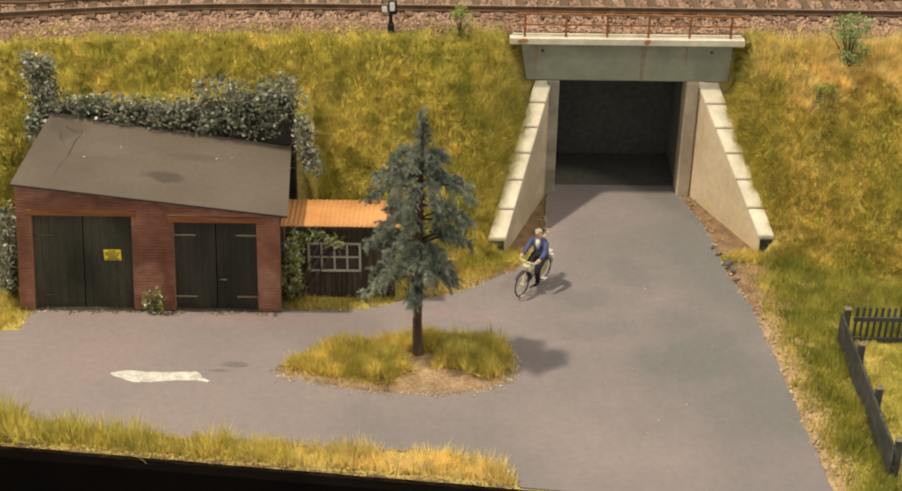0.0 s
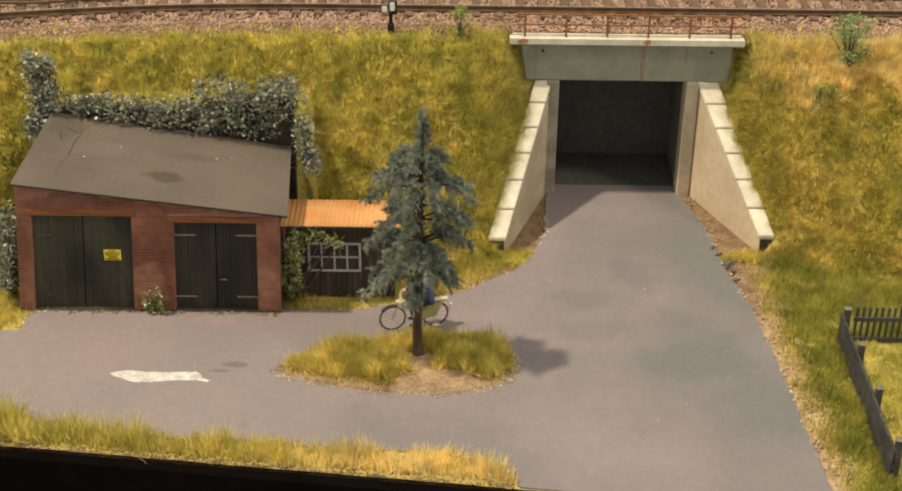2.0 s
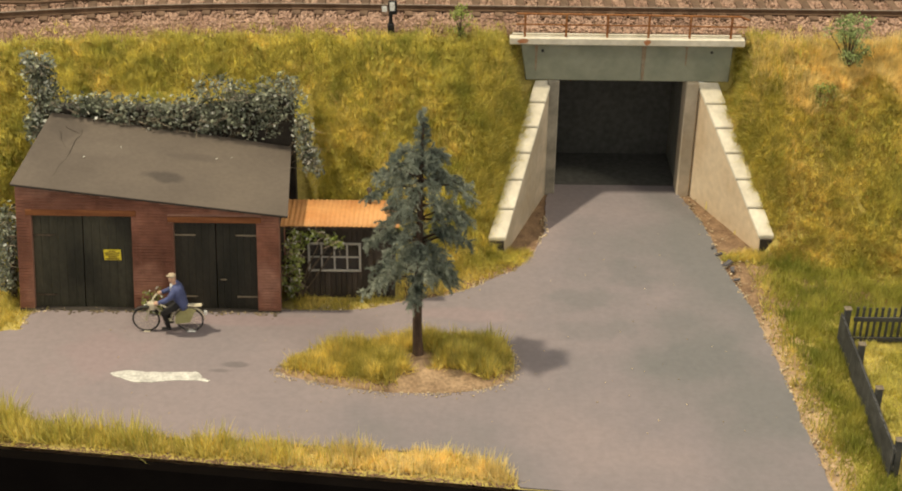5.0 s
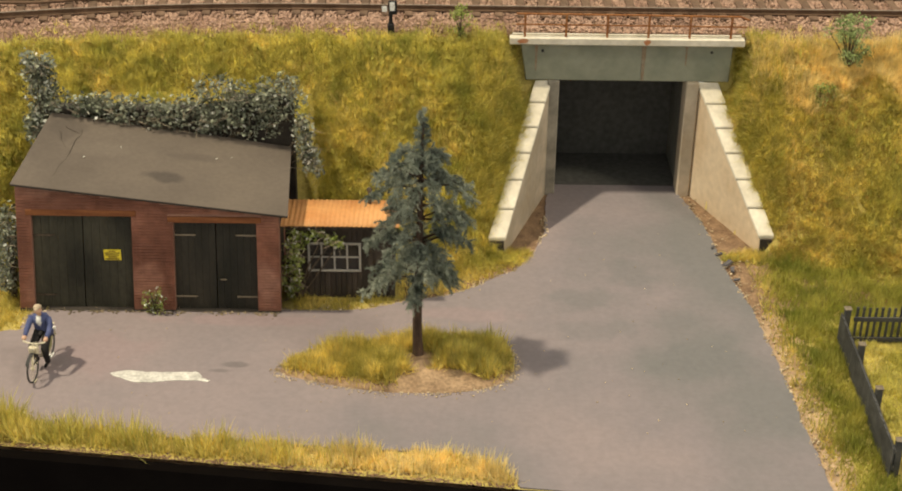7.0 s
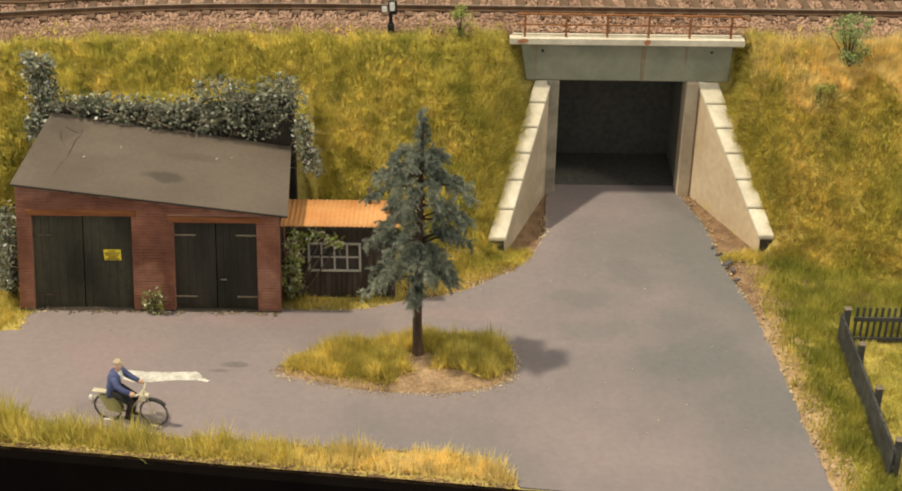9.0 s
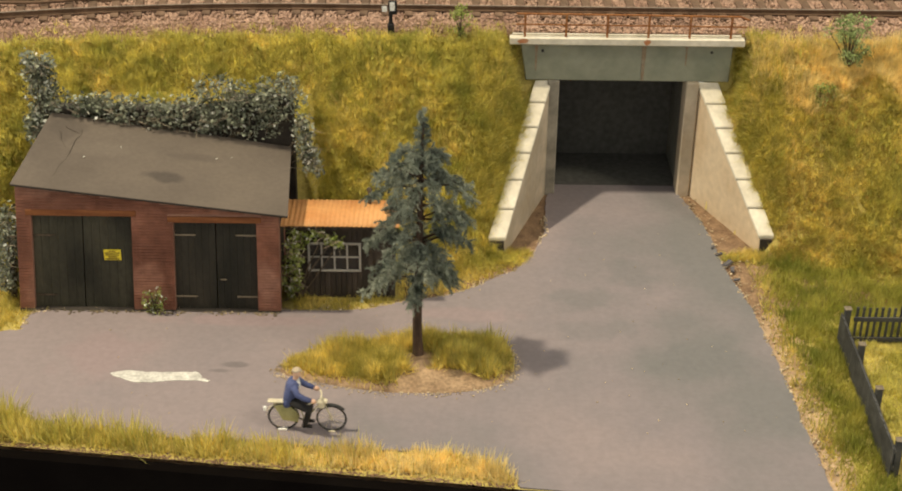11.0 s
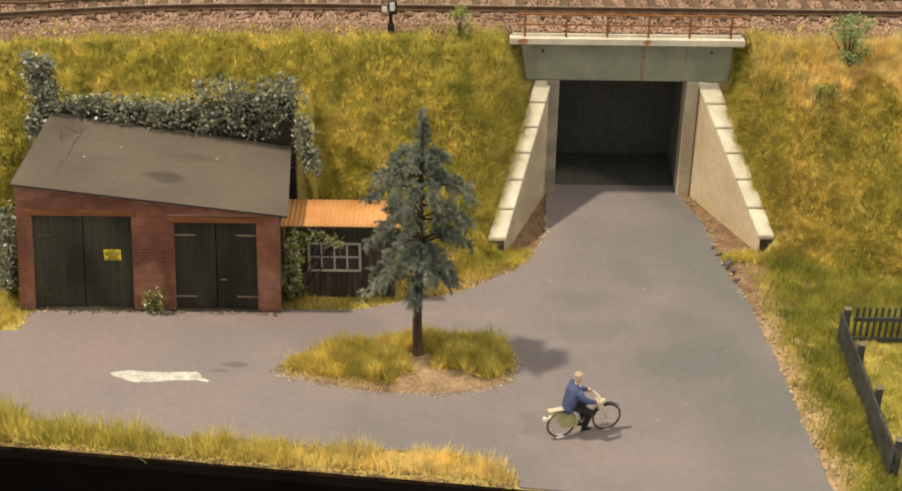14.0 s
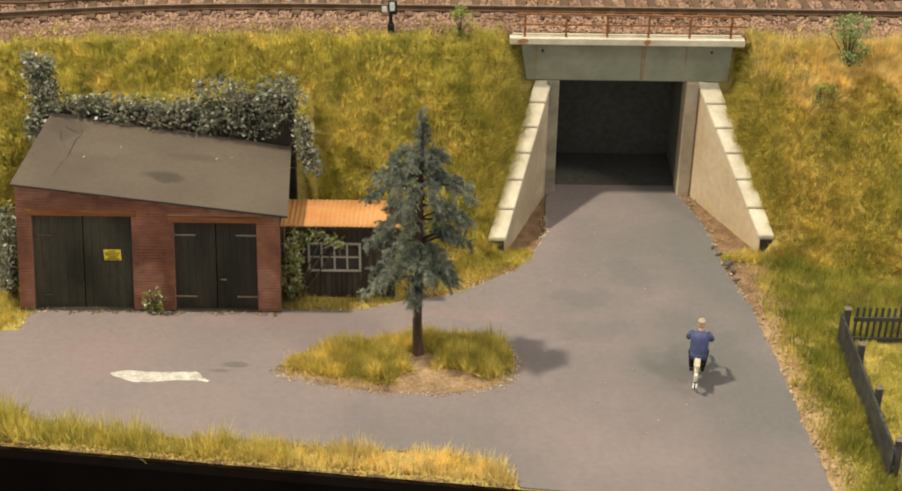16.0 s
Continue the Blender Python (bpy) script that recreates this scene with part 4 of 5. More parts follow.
                    z = zf * (1 - v) + zb * v + (dz1 if top else dz0)
                    if top and 0 < i < nx and 0 < k < ny:
                        z += 0.012 * math.sin(5 * u * 3 + 4 * v) + rng.uniform(-0.006, 0.006)
                    grid[top, i, k] = bm.verts.new((xy[0], xy[1], z))
        for i in range(nx):
            for k in range(ny):
                for top in (0, 1):
                    bm.faces.new([grid[top, i, k], grid[top, i + 1, k], grid[top, i + 1, k + 1], grid[top, i, k + 1]])
        for i in range(nx):
            for k in (0, ny):
                bm.faces.new([grid[0, i, k], grid[0, i + 1, k], grid[1, i + 1, k], grid[1, i, k]])
        for k in range(ny):
            for i in (0, nx):
                bm.faces.new([grid[0, i, k], grid[0, i, k + 1], grid[1, i, k + 1], grid[1, i, k]])
        bmesh.ops.recalc_face_normals(bm, faces=bm.faces)
        return bm

    roof = part("roof", roof_sheet(-0.05, -0.012, 0.0), FELT_EDGE, t, "dark roof board")
    part("felt", roof_sheet(-0.008, 0.012, 0.01), FELT, roof, "grey-brown roofing felt with creases and stains")
    def felt_z(x, y):
        v = (y - 31.18) / 3.12
        xa, xb = -10.66 + 0.30 * v, -4.0 - 0.22 * v
        u = (x - xa) / (xb - xa)
        return (3.66 * (1 - u) + 2.87 * u) * (1 - v) + (4.2 * (1 - u) + 3.3 * u) * v

    for i in range(4):
        x, y = ((-9.2, 32.6), (-6.0, 33.25), (-5.65, 33.4), (-8.4, 33.2))[i]
        z = felt_z(x, y)
        part("fallen_leaf", a_box(x - 0.022, x + 0.022, y - 0.016, y + 0.016, z + 0.008, z + 0.025, 0.004), IVY_PALE, roof)
    for (x0, y0), (x1, y1) in (((-10.05, 33.6), (-9.72, 32.9)), ((-9.95, 33.8), (-9.5, 33.55)), ((-9.45, 33.75), (-9.62, 32.5)), ((-9.62, 32.4), (-9.8, 31.4)), ((-8.6, 33.8), (-8.35, 32.9))):
        pts = []
        for s in np.linspace(0, 1, 6):
            x, y = x0 + (x1 - x0) * s + rng.uniform(-0.04, 0.04), y0 + (y1 - y0) * s
            pts.append((x, y, felt_z(x, y) + 0.012))
        part("crease", loft(bmesh.new(), pts, [0.004, 0.010, 0.012, 0.011, 0.008, 0.003], 5), FELT, roof)
    return t


garage()


def warning_sign():
    t = thing("sign", -8.3, 31.4, 1.47, "small yellow enamel sign with dark lettering on the garage door", "sign")
    part("plate", a_box(-8.66, -8.23, 31.395, 31.43, 1.47, 1.76, 0.006), SIGN_YELLOW, t)
    for z, a, b in ((1.715, -8.53, -8.36), (1.66, -8.63, -8.26), (1.605, -8.61, -8.28), (1.55, -8.55, -8.33), (1.495, -8.62, -8.28)):
        part("text_bar", a_box(a, b, 31.388, 31.397, z, z + 0.026), INK, t)


warning_sign()


# ---- retaining wall and ivy ----
def retaining_wall():
    bm = bmesh.new()
    xs = np.linspace(-10.9, -4.15, 15)
    for a, b in zip(xs, xs[1:]):
        def top(x):
            return 4.25 + 0.0 * x + (0.35 if x > -6.2 else 0) * min(1, (x + 6.2) / 0.8)
        hexa(bm, [(a, 34.42, 0), (b, 34.42, 0), (b, 34.85, 0), (a, 34.85, 0), (a, 34.42, top(a)), (b, 34.42, top(b)), (b, 34.85, top(b)), (a, 34.85, top(a))])
    bmesh.ops.remove_doubles(bm, verts=bm.verts, dist=0.001)
    return single("retaining_wall", bm, FELT_EDGE, "dark retaining wall behind the garage, overgrown with ivy", "wall", "structure")


retaining_wall()


def leaves(name, centres, radii, per, size, material, parent, label="", flat=1.0):
    """Many small two-sided leaves in clumps round the centres."""
    c = np.repeat(np.array(centres, float), per, 0)
    r = np.repeat(np.array(radii, float), per)
    n = len(c)
    d = np.clip(rng.normal(0, 0.5, (n, 3)), -0.85, 0.85) * r[:, None]
    d[:, 1] *= flat
    p = c + d
    a = rng.normal(0, 1, (n, 3))
    a /= np.linalg.norm(a, axis=1)[:, None]
    b = np.cross(a, rng.normal(0, 1, (n, 3)))
    b /= np.linalg.norm(b, axis=1)[:, None]
    s = rng.uniform(size[0], size[1], n)[:, None]
    v = np.stack([p - a * s, p + b * s * 0.6, p + a * s, p - b * s * 0.6], 1)
    f = (np.array([(0, 1, 2), (0, 2, 3)])[None] + (np.arange(n) * 4)[:, None, None])
    return stuff(name, v, f, material, label, "", parent)


def ivy(name, x, y, z, centres, radii, per, label, pale=0.2, flat=0.7, main=IVY, light=IVY_PALE, size=(0.036, 0.078), twigs=0):
    t = thing(name, x, y, z, label, "climbing plant")
    leaves("foliage", centres, radii, per, size, main, t, flat=flat)
    if pale:
        leaves("pale_leaves", centres, radii, max(2, int(per * pale)), (size[0], size[1] * 0.95), light, t, "pale silvery leaves", flat=flat)
    pts = sorted(centres, key=lambda q: q[2])
    bm = bmesh.new()
    root = Vector((x, y, z))
    for q in pts[:: max(1, len(pts) // 10)]:
        mid = (root + Vector(q)) / 2 + Vector((rng.uniform(-0.1, 0.1), 0, 0.05))
        loft(bm, [root, mid, q], [0.03, 0.022, 0.01], 5)
    part("stem_tangle", bm, TWIG, t, kind="stuff")
    if twigs:
        bm = bmesh.new()
        for q in centres:
            for k in range(twigs):
                a = Vector(q) + Vector((rng.uniform(-0.2, 0.2), rng.uniform(-0.25, 0), rng.uniform(-0.15, 0.15)))
                d = Vector((rng.normal(0, 0.2), rng.normal(-0.06, 0.08), rng.normal(0, 0.12)))
                loft(bm, [a, a + d / 2 + Vector((0, 0, rng.uniform(-0.05, 0.06))), a + d], [0.011, 0.010, 0.006], 3)
        part("twig_tangle", bm, IVY_STEM, t, "bare brownish twigs between the leaves", kind="stuff")
    return t


cen, rad = [], []
for i in range(75):
    x = rng.uniform(-10.0, -6.0)
    cen.append((x, 34.3 + rng.uniform(-0.1, 0.25), 4.5 - (x + 10) * 0.06 + rng.uniform(-0.45, 0.2) * (0.5 + 0.5 * min(1, (x + 10.2) / 1.5))))
    rad.append(0.26)
for i in range(95):
    x = rng.uniform(-6.6, -3.95)
    cen.append((x, 34.3 + rng.uniform(-0.1, 0.25), 4.45 + rng.uniform(-0.75, 0.6)))
    rad.append(0.30)
ivy("ivy", -6.0, 34.36, 3.3, cen, rad, 32, "grey-green ivy with pale leaves hanging over the wall behind the garage", 0.12, twigs=1)
cen = [(-10.55 + rng.uniform(-0.28, 0.28), 34.3 + rng.uniform(-0.1, 0.2), 4.0 + 1.75 * i / 40) for i in range(40)]
cen += [(-10.8 + rng.uniform(-0.15, 0.2), 34.2, rng.uniform(3.6, 4.2)) for i in range(12)]
ivy("ivy", -10.6, 34.36, 3.3, cen, [0.24] * len(cen), 42, "tall clump of ivy at the end of the garage wall", 0.16, twigs=1)
cen = [(-3.95 + 0.35 * i / 30 + rng.uniform(-0.18, 0.18), 34.1 + rng.uniform(-0.2, 0.2), 4.2 - 1.5 * i / 30) for i in range(30)]
ivy("ivy", -3.85, 34.3, 2.75, cen, [0.2] * len(cen), 22, "trailing ivy hanging down beside the garage roof", 0.2, twigs=1)
cen = [(-11.15 + rng.uniform(-0.22, 0.14), 31.75 + rng.uniform(-0.3, 0.4), 0.35 + 2.3 * i / 40) for i in range(40)]
ivy("ivy", -11.15, 31.8, 0.0, cen, [0.24] * len(cen), 34, "ivy climbing the side wall of the brick garage", 0.15, flat=1.0, twigs=1)
cen = [(-4.08 + rng.uniform(-0.14, 0.22) + 0.12 * (i / 45), 31.85 + rng.uniform(-0.12, 0.12), 0.3 + 1.85 * i / 45) for i in range(45)]
cen += [(-3.6 + 0.9 * i / 12, 31.9 + rng.uniform(-0.05, 0.05), 1.95 - 0.25 * (i / 12) ** 2 + rng.uniform(-0.12, 0.1)) for i in range(12)]
ivy("climbing_bush", -3.95, 31.95, 0.0, cen, [0.15] * len(cen), 13, "yellow-green bush growing between garage and shed", 0.10, main=LEAF, twigs=1)
cen = [(-7.5 + rng.uniform(-0.22, 0.26), 31.14 + rng.uniform(-0.06, 0.08), 0.12 + rng.uniform(0, 1) ** 1.4 * 0.62) for i in range(26)]
ivy("weed", -7.5, 31.2, 0.05, cen, [0.09] * len(cen), 9, "leafy weed growing against the garage pier", 0.08, main=LEAF, size=(0.025, 0.055))


# ---- the shed ----
def shed():
    t = thing("shed", -2.8, 32.15, 0.02, "dark tarred timber shed with an orange corrugated roof", "shed")
    x0, x1, yf, yb = -4.2, -1.42, 32.15, 33.1
    part("body", a_box(x0 + 0.03, x1 - 0.03, yf + 0.03, yb, 0.02, 2.1), SHED_WOOD, t)
    n = 20
    w = (x1 - x0) / n
    wx0, wx1, wz0, wz1 = -3.62, -2.32, 0.84, 1.62
    for i in range(n):
        a, b = x0 + i * w + 0.008, x0 + (i + 1) * w - 0.008
        if b > wx0 and a < wx1:
            part("board", a_box(a, b, yf - 0.005, yf + 0.03, 0.02, wz0), SHED_WOOD, t)
            part("board", a_box(a, b, yf - 0.005, yf + 0.03, wz1, 2.1), SHED_WOOD, t)
        else:
            part("board", a_box(a, b, yf - 0.005, yf + 0.03, 0.02, 2.1), SHED_WOOD, t)
    win = part("window", a_box(wx0, wx1, yf + 0.0, yf + 0.02, wz0, wz1), GLASS_DARK, t, "grey multi-pane window")
    bars = [(wx0 - 0.03, wx1 + 0.03, wz0 - 0.03, wz0 + 0.03), (wx0 - 0.03, wx1 + 0.03, wz1 - 0.03, wz1 + 0.03), (wx0 - 0.03, wx0 + 0.03, wz0, wz1), (wx1 - 0.03, wx1 + 0.03, wz0, wz1)]
    for a, b, c, d in bars:
        part("window_frame", a_box(a, b, yf - 0.045, yf - 0.006, c, d, 0.006), WINDOW_PAINT, win)
    for i in range(1, 4):
        x = wx0 + (wx1 - wx0) * i / 4
        part("glazing_bar", a_box(x - 0.022, x + 0.022, yf - 0.035, yf - 0.006, wz0 + 0.03, wz1 - 0.03), WINDOW_PAINT, win)
    zc = (wz0 + wz1) / 2
    part("glazing_bar", a_box(wx0 + 0.03, wx1 - 0.03, yf - 0.03, yf - 0.004, zc - 0.02, zc + 0.02), WINDOW_PAINT, win)
    # corrugated roof
    bm = bmesh.new()
    cols = 110
    top, low = [], []
    for i in range(cols + 1):
        x = -4.28 + (2.98) * i / cols
        wv = 0.011 * math.sin(2 * math.pi * (x / 0.12))
        top.append([bm.verts.new((x, y, z + wv)) for y, z in ((31.85, 2.27), (32.5, 2.31), (33.15, 2.35))])
        low.append([bm.verts.new((x, y, z + wv - 0.03)) for y, z in ((31.85, 2.27), (32.5, 2.31), (33.15, 2.35))])
    for i in range(cols):
        for k in range(2):
            bm.faces.new((top[i][k], top[i + 1][k], top[i + 1][k + 1], top[i][k + 1]))
            bm.faces.new((low[i][k + 1], low[i + 1][k + 1], low[i + 1][k], low[i][k]))
        bm.faces.new((low[i][0], low[i + 1][0], top[i + 1][0], top[i][0]))
        bm.faces.new((top[i][2], top[i + 1][2], low[i + 1][2], low[i][2]))
    for i in (0, cols):
        for k in range(2):
            bm.faces.new((top[i][k], top[i][k + 1], low[i][k + 1], low[i][k]))
    bmesh.ops.recalc_face_normals(bm, faces=bm.faces)
    part("roof", bm, ORANGE, t, "orange corrugated sheet roof", smooth=True)
    part("rafter", a_box(-4.15, -1.4, 31.95, 32.1, 2.1, 2.22), SHED_WOOD, t)
    pipe = part("stovepipe", loft(bmesh.new(), [(-2.1, 33.0, 2.3), (-2.1, 33.0, 2.72)], [0.05, 0.05], 10), IRON, t, "short dark stovepipe")
    part("cowl", loft(bmesh.new(), [(-2.1, 33.0, 2.72), (-2.1, 33.0, 2.78)], [0.08, 0.05], 10), IRON, pipe)


shed()


# ---- the tree ----
def spruce():
    t = thing("spruce_tree", -0.76, 29.15, 0.2, "young blue spruce with a bare dark trunk and ragged crown", "tree")
    bx, by = -0.76, 29.15
    shape = np.random.default_rng(5)
    trunk = loft(bmesh.new(), [(bx, by, 0.12), (bx, by, 0.3), (bx - 0.01, by, 0.6), (bx - 0.02, by, 1.2), (bx, by, 2.0), (bx + 0.03, by, 3.2), (bx + 0.05, by, 4.6), (bx + 0.1, by, 5.8), (bx + 0.13, by, 6.5)], [0.17, 0.14, 0.12, 0.11, 0.1, 0.085, 0.065, 0.035, 0.012], 10)
    tr = part("trunk", trunk, BARK, t, "dark brown ridged trunk", smooth=True)
    prof_z = [1.8, 2.25, 2.6, 2.9, 3.2, 3.55, 4.1, 4.65, 5.15, 5.6, 5.9]
    left_r = [0.4, 1.45, 1.2, 0.6, 1.3, 0.85, 0.85, 1.22, 1.05, 0.5, 0.2]
    right_r = [0.35, 0.75, 1.0, 1.2, 1.2, 0.9, 1.15, 1.15, 0.6, 0.4, 0.2]
    base_pts, tip_dirs = [], []
    whorls = [2.2, 2.4, 2.65, 3.15, 3.25, 3.8, 4.1, 4.6, 4.75, 5.1, 5.35]
    k = 0
    for z0 in whorls:
        for j in range(5 if z0 < 4.9 else 4):
            z = z0 + shape.uniform(-0.07, 0.07)
            a = k * 2.399963 + shape.uniform(-0.35, 0.35)
            k += 1
            side = 0.5 + 0.5 * math.cos(a)
            r = float(np.interp(z, prof_z, right_r)) * side + float(np.interp(z, prof_z, left_r)) * (1 - side)
            r *= shape.uniform(0.82, 1.04)
            d = Vector((math.cos(a), 0.75 * math.sin(a), 0))
            root = Vector((bx + 0.018 * z, by, z + 0.12))
            bend = root + d * r * 0.55 + Vector((0, 0, 0.10 * r))
            tip = root + d * r + Vector((0, 0, -0.16 * r))
            tip.z = max(tip.z, 2.12)
            part("limb", loft(bmesh.new(), [root, bend, tip], [0.03, 0.02, 0.007], 5), BARK, tr)
            # sprays of twigs along the limb, hanging a little
            for s in np.linspace(0.4, 1.0, 5):
                q = root.lerp(bend, s / 0.55) if s < 0.55 else bend.lerp(tip, (s - 0.55) / 0.45)
                for m in range(8):
                    fan = a + shape.normal(0, 1.25)
                    ln = (0.12 + 0.15 * math.sin(math.pi * min(s, 0.8))) * shape.uniform(0.6, 1.25) * min(1, 0.5 + 0.55 * r)
                    base_pts.append(q + Vector((shape.normal(0, 0.02), shape.normal(0, 0.02), shape.normal(0, 0.03))))
                    tip_dirs.append(Vector((math.cos(fan), math.sin(fan), shape.normal(0.05, 0.75))).normalized() * ln)
    for z in np.arange(5.4, 6.6, 0.022):
        a = shape.uniform(0, 6.28)
        base_pts.append(Vector((bx + 0.1, by, z)))
        tip_dirs.append(Vector((0.75 * math.cos(a), 0.75 * math.sin(a), 0.75)) * float(np.interp(z, [5.4, 5.9, 6.35, 6.6], [0.36, 0.24, 0.16, 0.10])))
    per = 52
    q0, dd = np.repeat(np.array(base_pts), per, 0), np.repeat(np.array(tip_dirs), per, 0)
    n = len(q0)
    s = shape.uniform(0, 1, n)[:, None]
    p = q0 + dd * s + np.array([0, 0, -0.10]) * s * s
    u = dd / np.linalg.norm(dd, axis=1)[:, None] * 0.9 + shape.normal(0, 0.75, (n, 3))
    u /= np.linalg.norm(u, axis=1)[:, None]
    w = np.cross(u, shape.normal(0, 1, (n, 3)))
    w /= np.linalg.norm(w, axis=1)[:, None]
    le = shape.uniform(0.05, 0.105, n)[:, None]
    v = np.stack([p - w * 0.0095, p + w * 0.0095, p + u * le], 1)
    stuff("crown", v, np.arange(3 * n).reshape(n, 3), NEEDLE, "ragged blue-green needle crown", "", t)


spruce()


# ---- fence ----
def fence(points, posts, label, high=0.86, post_high=0.96, rails=(0.28, 0.70), rail_thick=0.085, out=0.0, width=0.092, gap=0.135):
    x0, y0 = points[0]
    t = thing("fence", x0, y0, 0.0, label, "fence", "garden fence runs")
    (xa, ya), (xb, yb) = points
    d = Vector((xb - xa, yb - ya, 0))
    length = d.length
    d.normalize()
    nrm = Vector((-d.y, d.x, 0))

    def block(s0, s1, n0, n1, z0, z1, bevel=0.006):
        bm = a_box(s0, s1, n0, n1, z0, z1, bevel=bevel)
        for v in bm.verts:
            v.co = Vector((xa, ya, v.co.z)) + d * v.co.x + nrm * v.co.y
        return bm

    for s in posts:
        p = part("post", block(s - 0.075, s + 0.075, -0.075, 0.075, 0.0, post_high, 0.012), FENCE, t)
        part("cap", block(s - 0.09, s + 0.09, -0.09, 0.09, post_high + 0.001, post_high + 0.04, 0.012), PALE_IRON, p, "paler worn post top")
    for z in rails:
        part("fence_rail", block(0, length, out + 0.03, out + 0.075, z, z + rail_thick), FENCE, t)
    n = int(length / gap)
    for i in range(n):
        s = (i + 0.5) * length / n
        h = high + rng.uniform(-0.02, 0.02)
        part("picket", block(s - width / 2, s + width / 2, out - 0.01, out + 0.026, 0.05, h, 0.0), FENCE, t)
    return t


fence(((9.75, 30.3), (9.57, 24.75)), (0.0, 1.62, 3.45, 5.40), "weathered dark grey picket fence beside the grass strip", 0.84, out=-0.152, gap=0.115)
fence(((15.6, 30.32), (9.9, 30.32)), (0.0, 1.9, 3.8), "weathered dark grey picket fence across the lawn's end", 1.04, 0.98, (0.10, 0.67), 0.12, 0.06, 0.06, 0.15)


# ---- small things beside the track and road ----
def shunting_signal():
    t = thing("dwarf_signal", -1.78, 38.75, 4.72, "small black dwarf signal with two white panels beside the track", "signal")
    part("mast", a_box(-1.83, -1.73, 38.70, 38.80, 4.72, 5.55, 0.01), BLACK, t)
    part("drive_box", a_box(-1.87, -1.68, 38.66, 38.82, 4.81, 5.14, 0.02), BLACK, t)
    part("base", a_box(-1.9, -1.66, 38.65, 38.85, 4.72, 4.8, 0.01), BLACK, t)
    head = part("head", a_box(-1.84, -1.60, 38.66, 38.76, 5.42, 5.82, 0.02), BLACK, t)
    part("white_panel", a_box(-1.8, -1.66, 38.64, 38.658, 5.54, 5.79, 0.006), SIGNAL_WHITE, head, "white signal panel")
    part("white_panel", a_box(-2.02, -1.88, 38.66, 38.69, 5.5, 5.66, 0.006), SIGNAL_WHITE, head, "white side panel")


shunting_signal()


def sapling(x, y, h, w, n, label, main=LEAF, per=26):
    z = float(height(x, y)) - 0.02
    cen = [(x + rng.normal(0, 0.35) * w, y + rng.normal(0, 0.25) * w, z + h * rng.uniform(0.15, 1.0)) for i in range(n)]
    t = thing("sapling", x, y, z, label, "bush")
    bm = bmesh.new()
    for c in cen[::3]:
        loft(bm, [(x, y, z), ((x + c[0]) / 2, (y + c[1]) / 2, z + (c[2] - z) * 0.6), c], [0.02, 0.014, 0.006], 5)
    part("stem_tangle", bm, TWIG, t, kind="stuff")
    leaves("foliage", cen, [0.16] * len(cen), per, (0.025, 0.055), main, t)


sapling(0.2, 38.6, 0.95, 0.35, 16, "thin green sapling at the edge of the ballast")
sapling(11.05, 37.9, 1.5, 0.8, 50, "loose light green shrub on the dry upper embankment", SHRUB_LEAF, 30)
sapling(10.2, 37.2, 0.6, 0.5, 12, "low green shrub on the upper embankment")


def road_edge(n):
    i = rng.integers(0, 2, n)
    right = np.array(smooth_line(ROAD_RIGHT[1:9], 20))
    left = np.array(smooth_line(ROAD_LEFT[2:13], 20))
    a = right[rng.integers(0, len(right), n)] + np.stack([rng.exponential(0.2, n) - 0.05, rng.normal(0, 0.15, n)], -1)
    b = left[rng.integers(0, len(left), n)] + np.stack([rng.normal(0, 0.06, n), rng.exponential(0.08, n) - 0.03], -1)
    p = np.where(i[:, None] == 0, a, b)
    return np.stack([p[:, 0], p[:, 1], np.full(n, 0.06)], -1)


stones("gravel", 700, road_edge, (0.012, 0.05), PEBBLE, "pale gravel bits scattered along the road's edges")


def island_edge(n):
    p = np.array(ISLAND)[rng.integers(0, len(ISLAND), n)] * 1.0
    p += rng.normal(0, 0.09, (n, 2))
    return np.stack([p[:, 0], p[:, 1], np.full(n, 0.07)], -1)


stones("gravel", 900, island_edge, (0.012, 0.04), PEBBLE, "straw-coloured crumbs round the island's rim")


def front_edge(n):
    x = rng.uniform(-15, 1.4, n)
    return np.stack([x, edge_y(x) + rng.exponential(0.09, n), np.full(n, 0.03)], -1)


stones("crumbs", 1800, front_edge, (0.012, 0.04), EARTH, "earth crumbs along the layout's front edge")
for x, y, s, a in ((7.36, 34.6, 0.10, 20), (7.5, 34.1, 0.17, 50), (7.58, 33.75, 0.13, 80), (7.6, 33.2, 0.09, 10), (7.24, 35.0, 0.07, 60)):
    bm = a_box(-s, s, -s * 0.4, s * 0.4, 0.0, 0.07, 0.015)
    for v in bm.verts:
        v.co += Vector((rng.uniform(-0.02, 0.02), rng.uniform(-0.02, 0.02), 0))
    ob = single("stone_chip", bm, SLATE_BIT, "dark slate chip lying at the road's edge", "stone", group="stone chips")
    ob.matrix_basis = pose(x * K, y * K, 0.058 * K, 0, 0, a)


def wall_foot(n):
    x = rng.uniform(-10.7, -4.3, n)
    return np.stack([x, 31.26 - rng.exponential(0.05, n), np.full(n, 0.07)], -1)


stones("leaf_litter", 170, wall_foot, (0.015, 0.05), LITTER, "brown leaf litter and crumbs along the garage's foot")


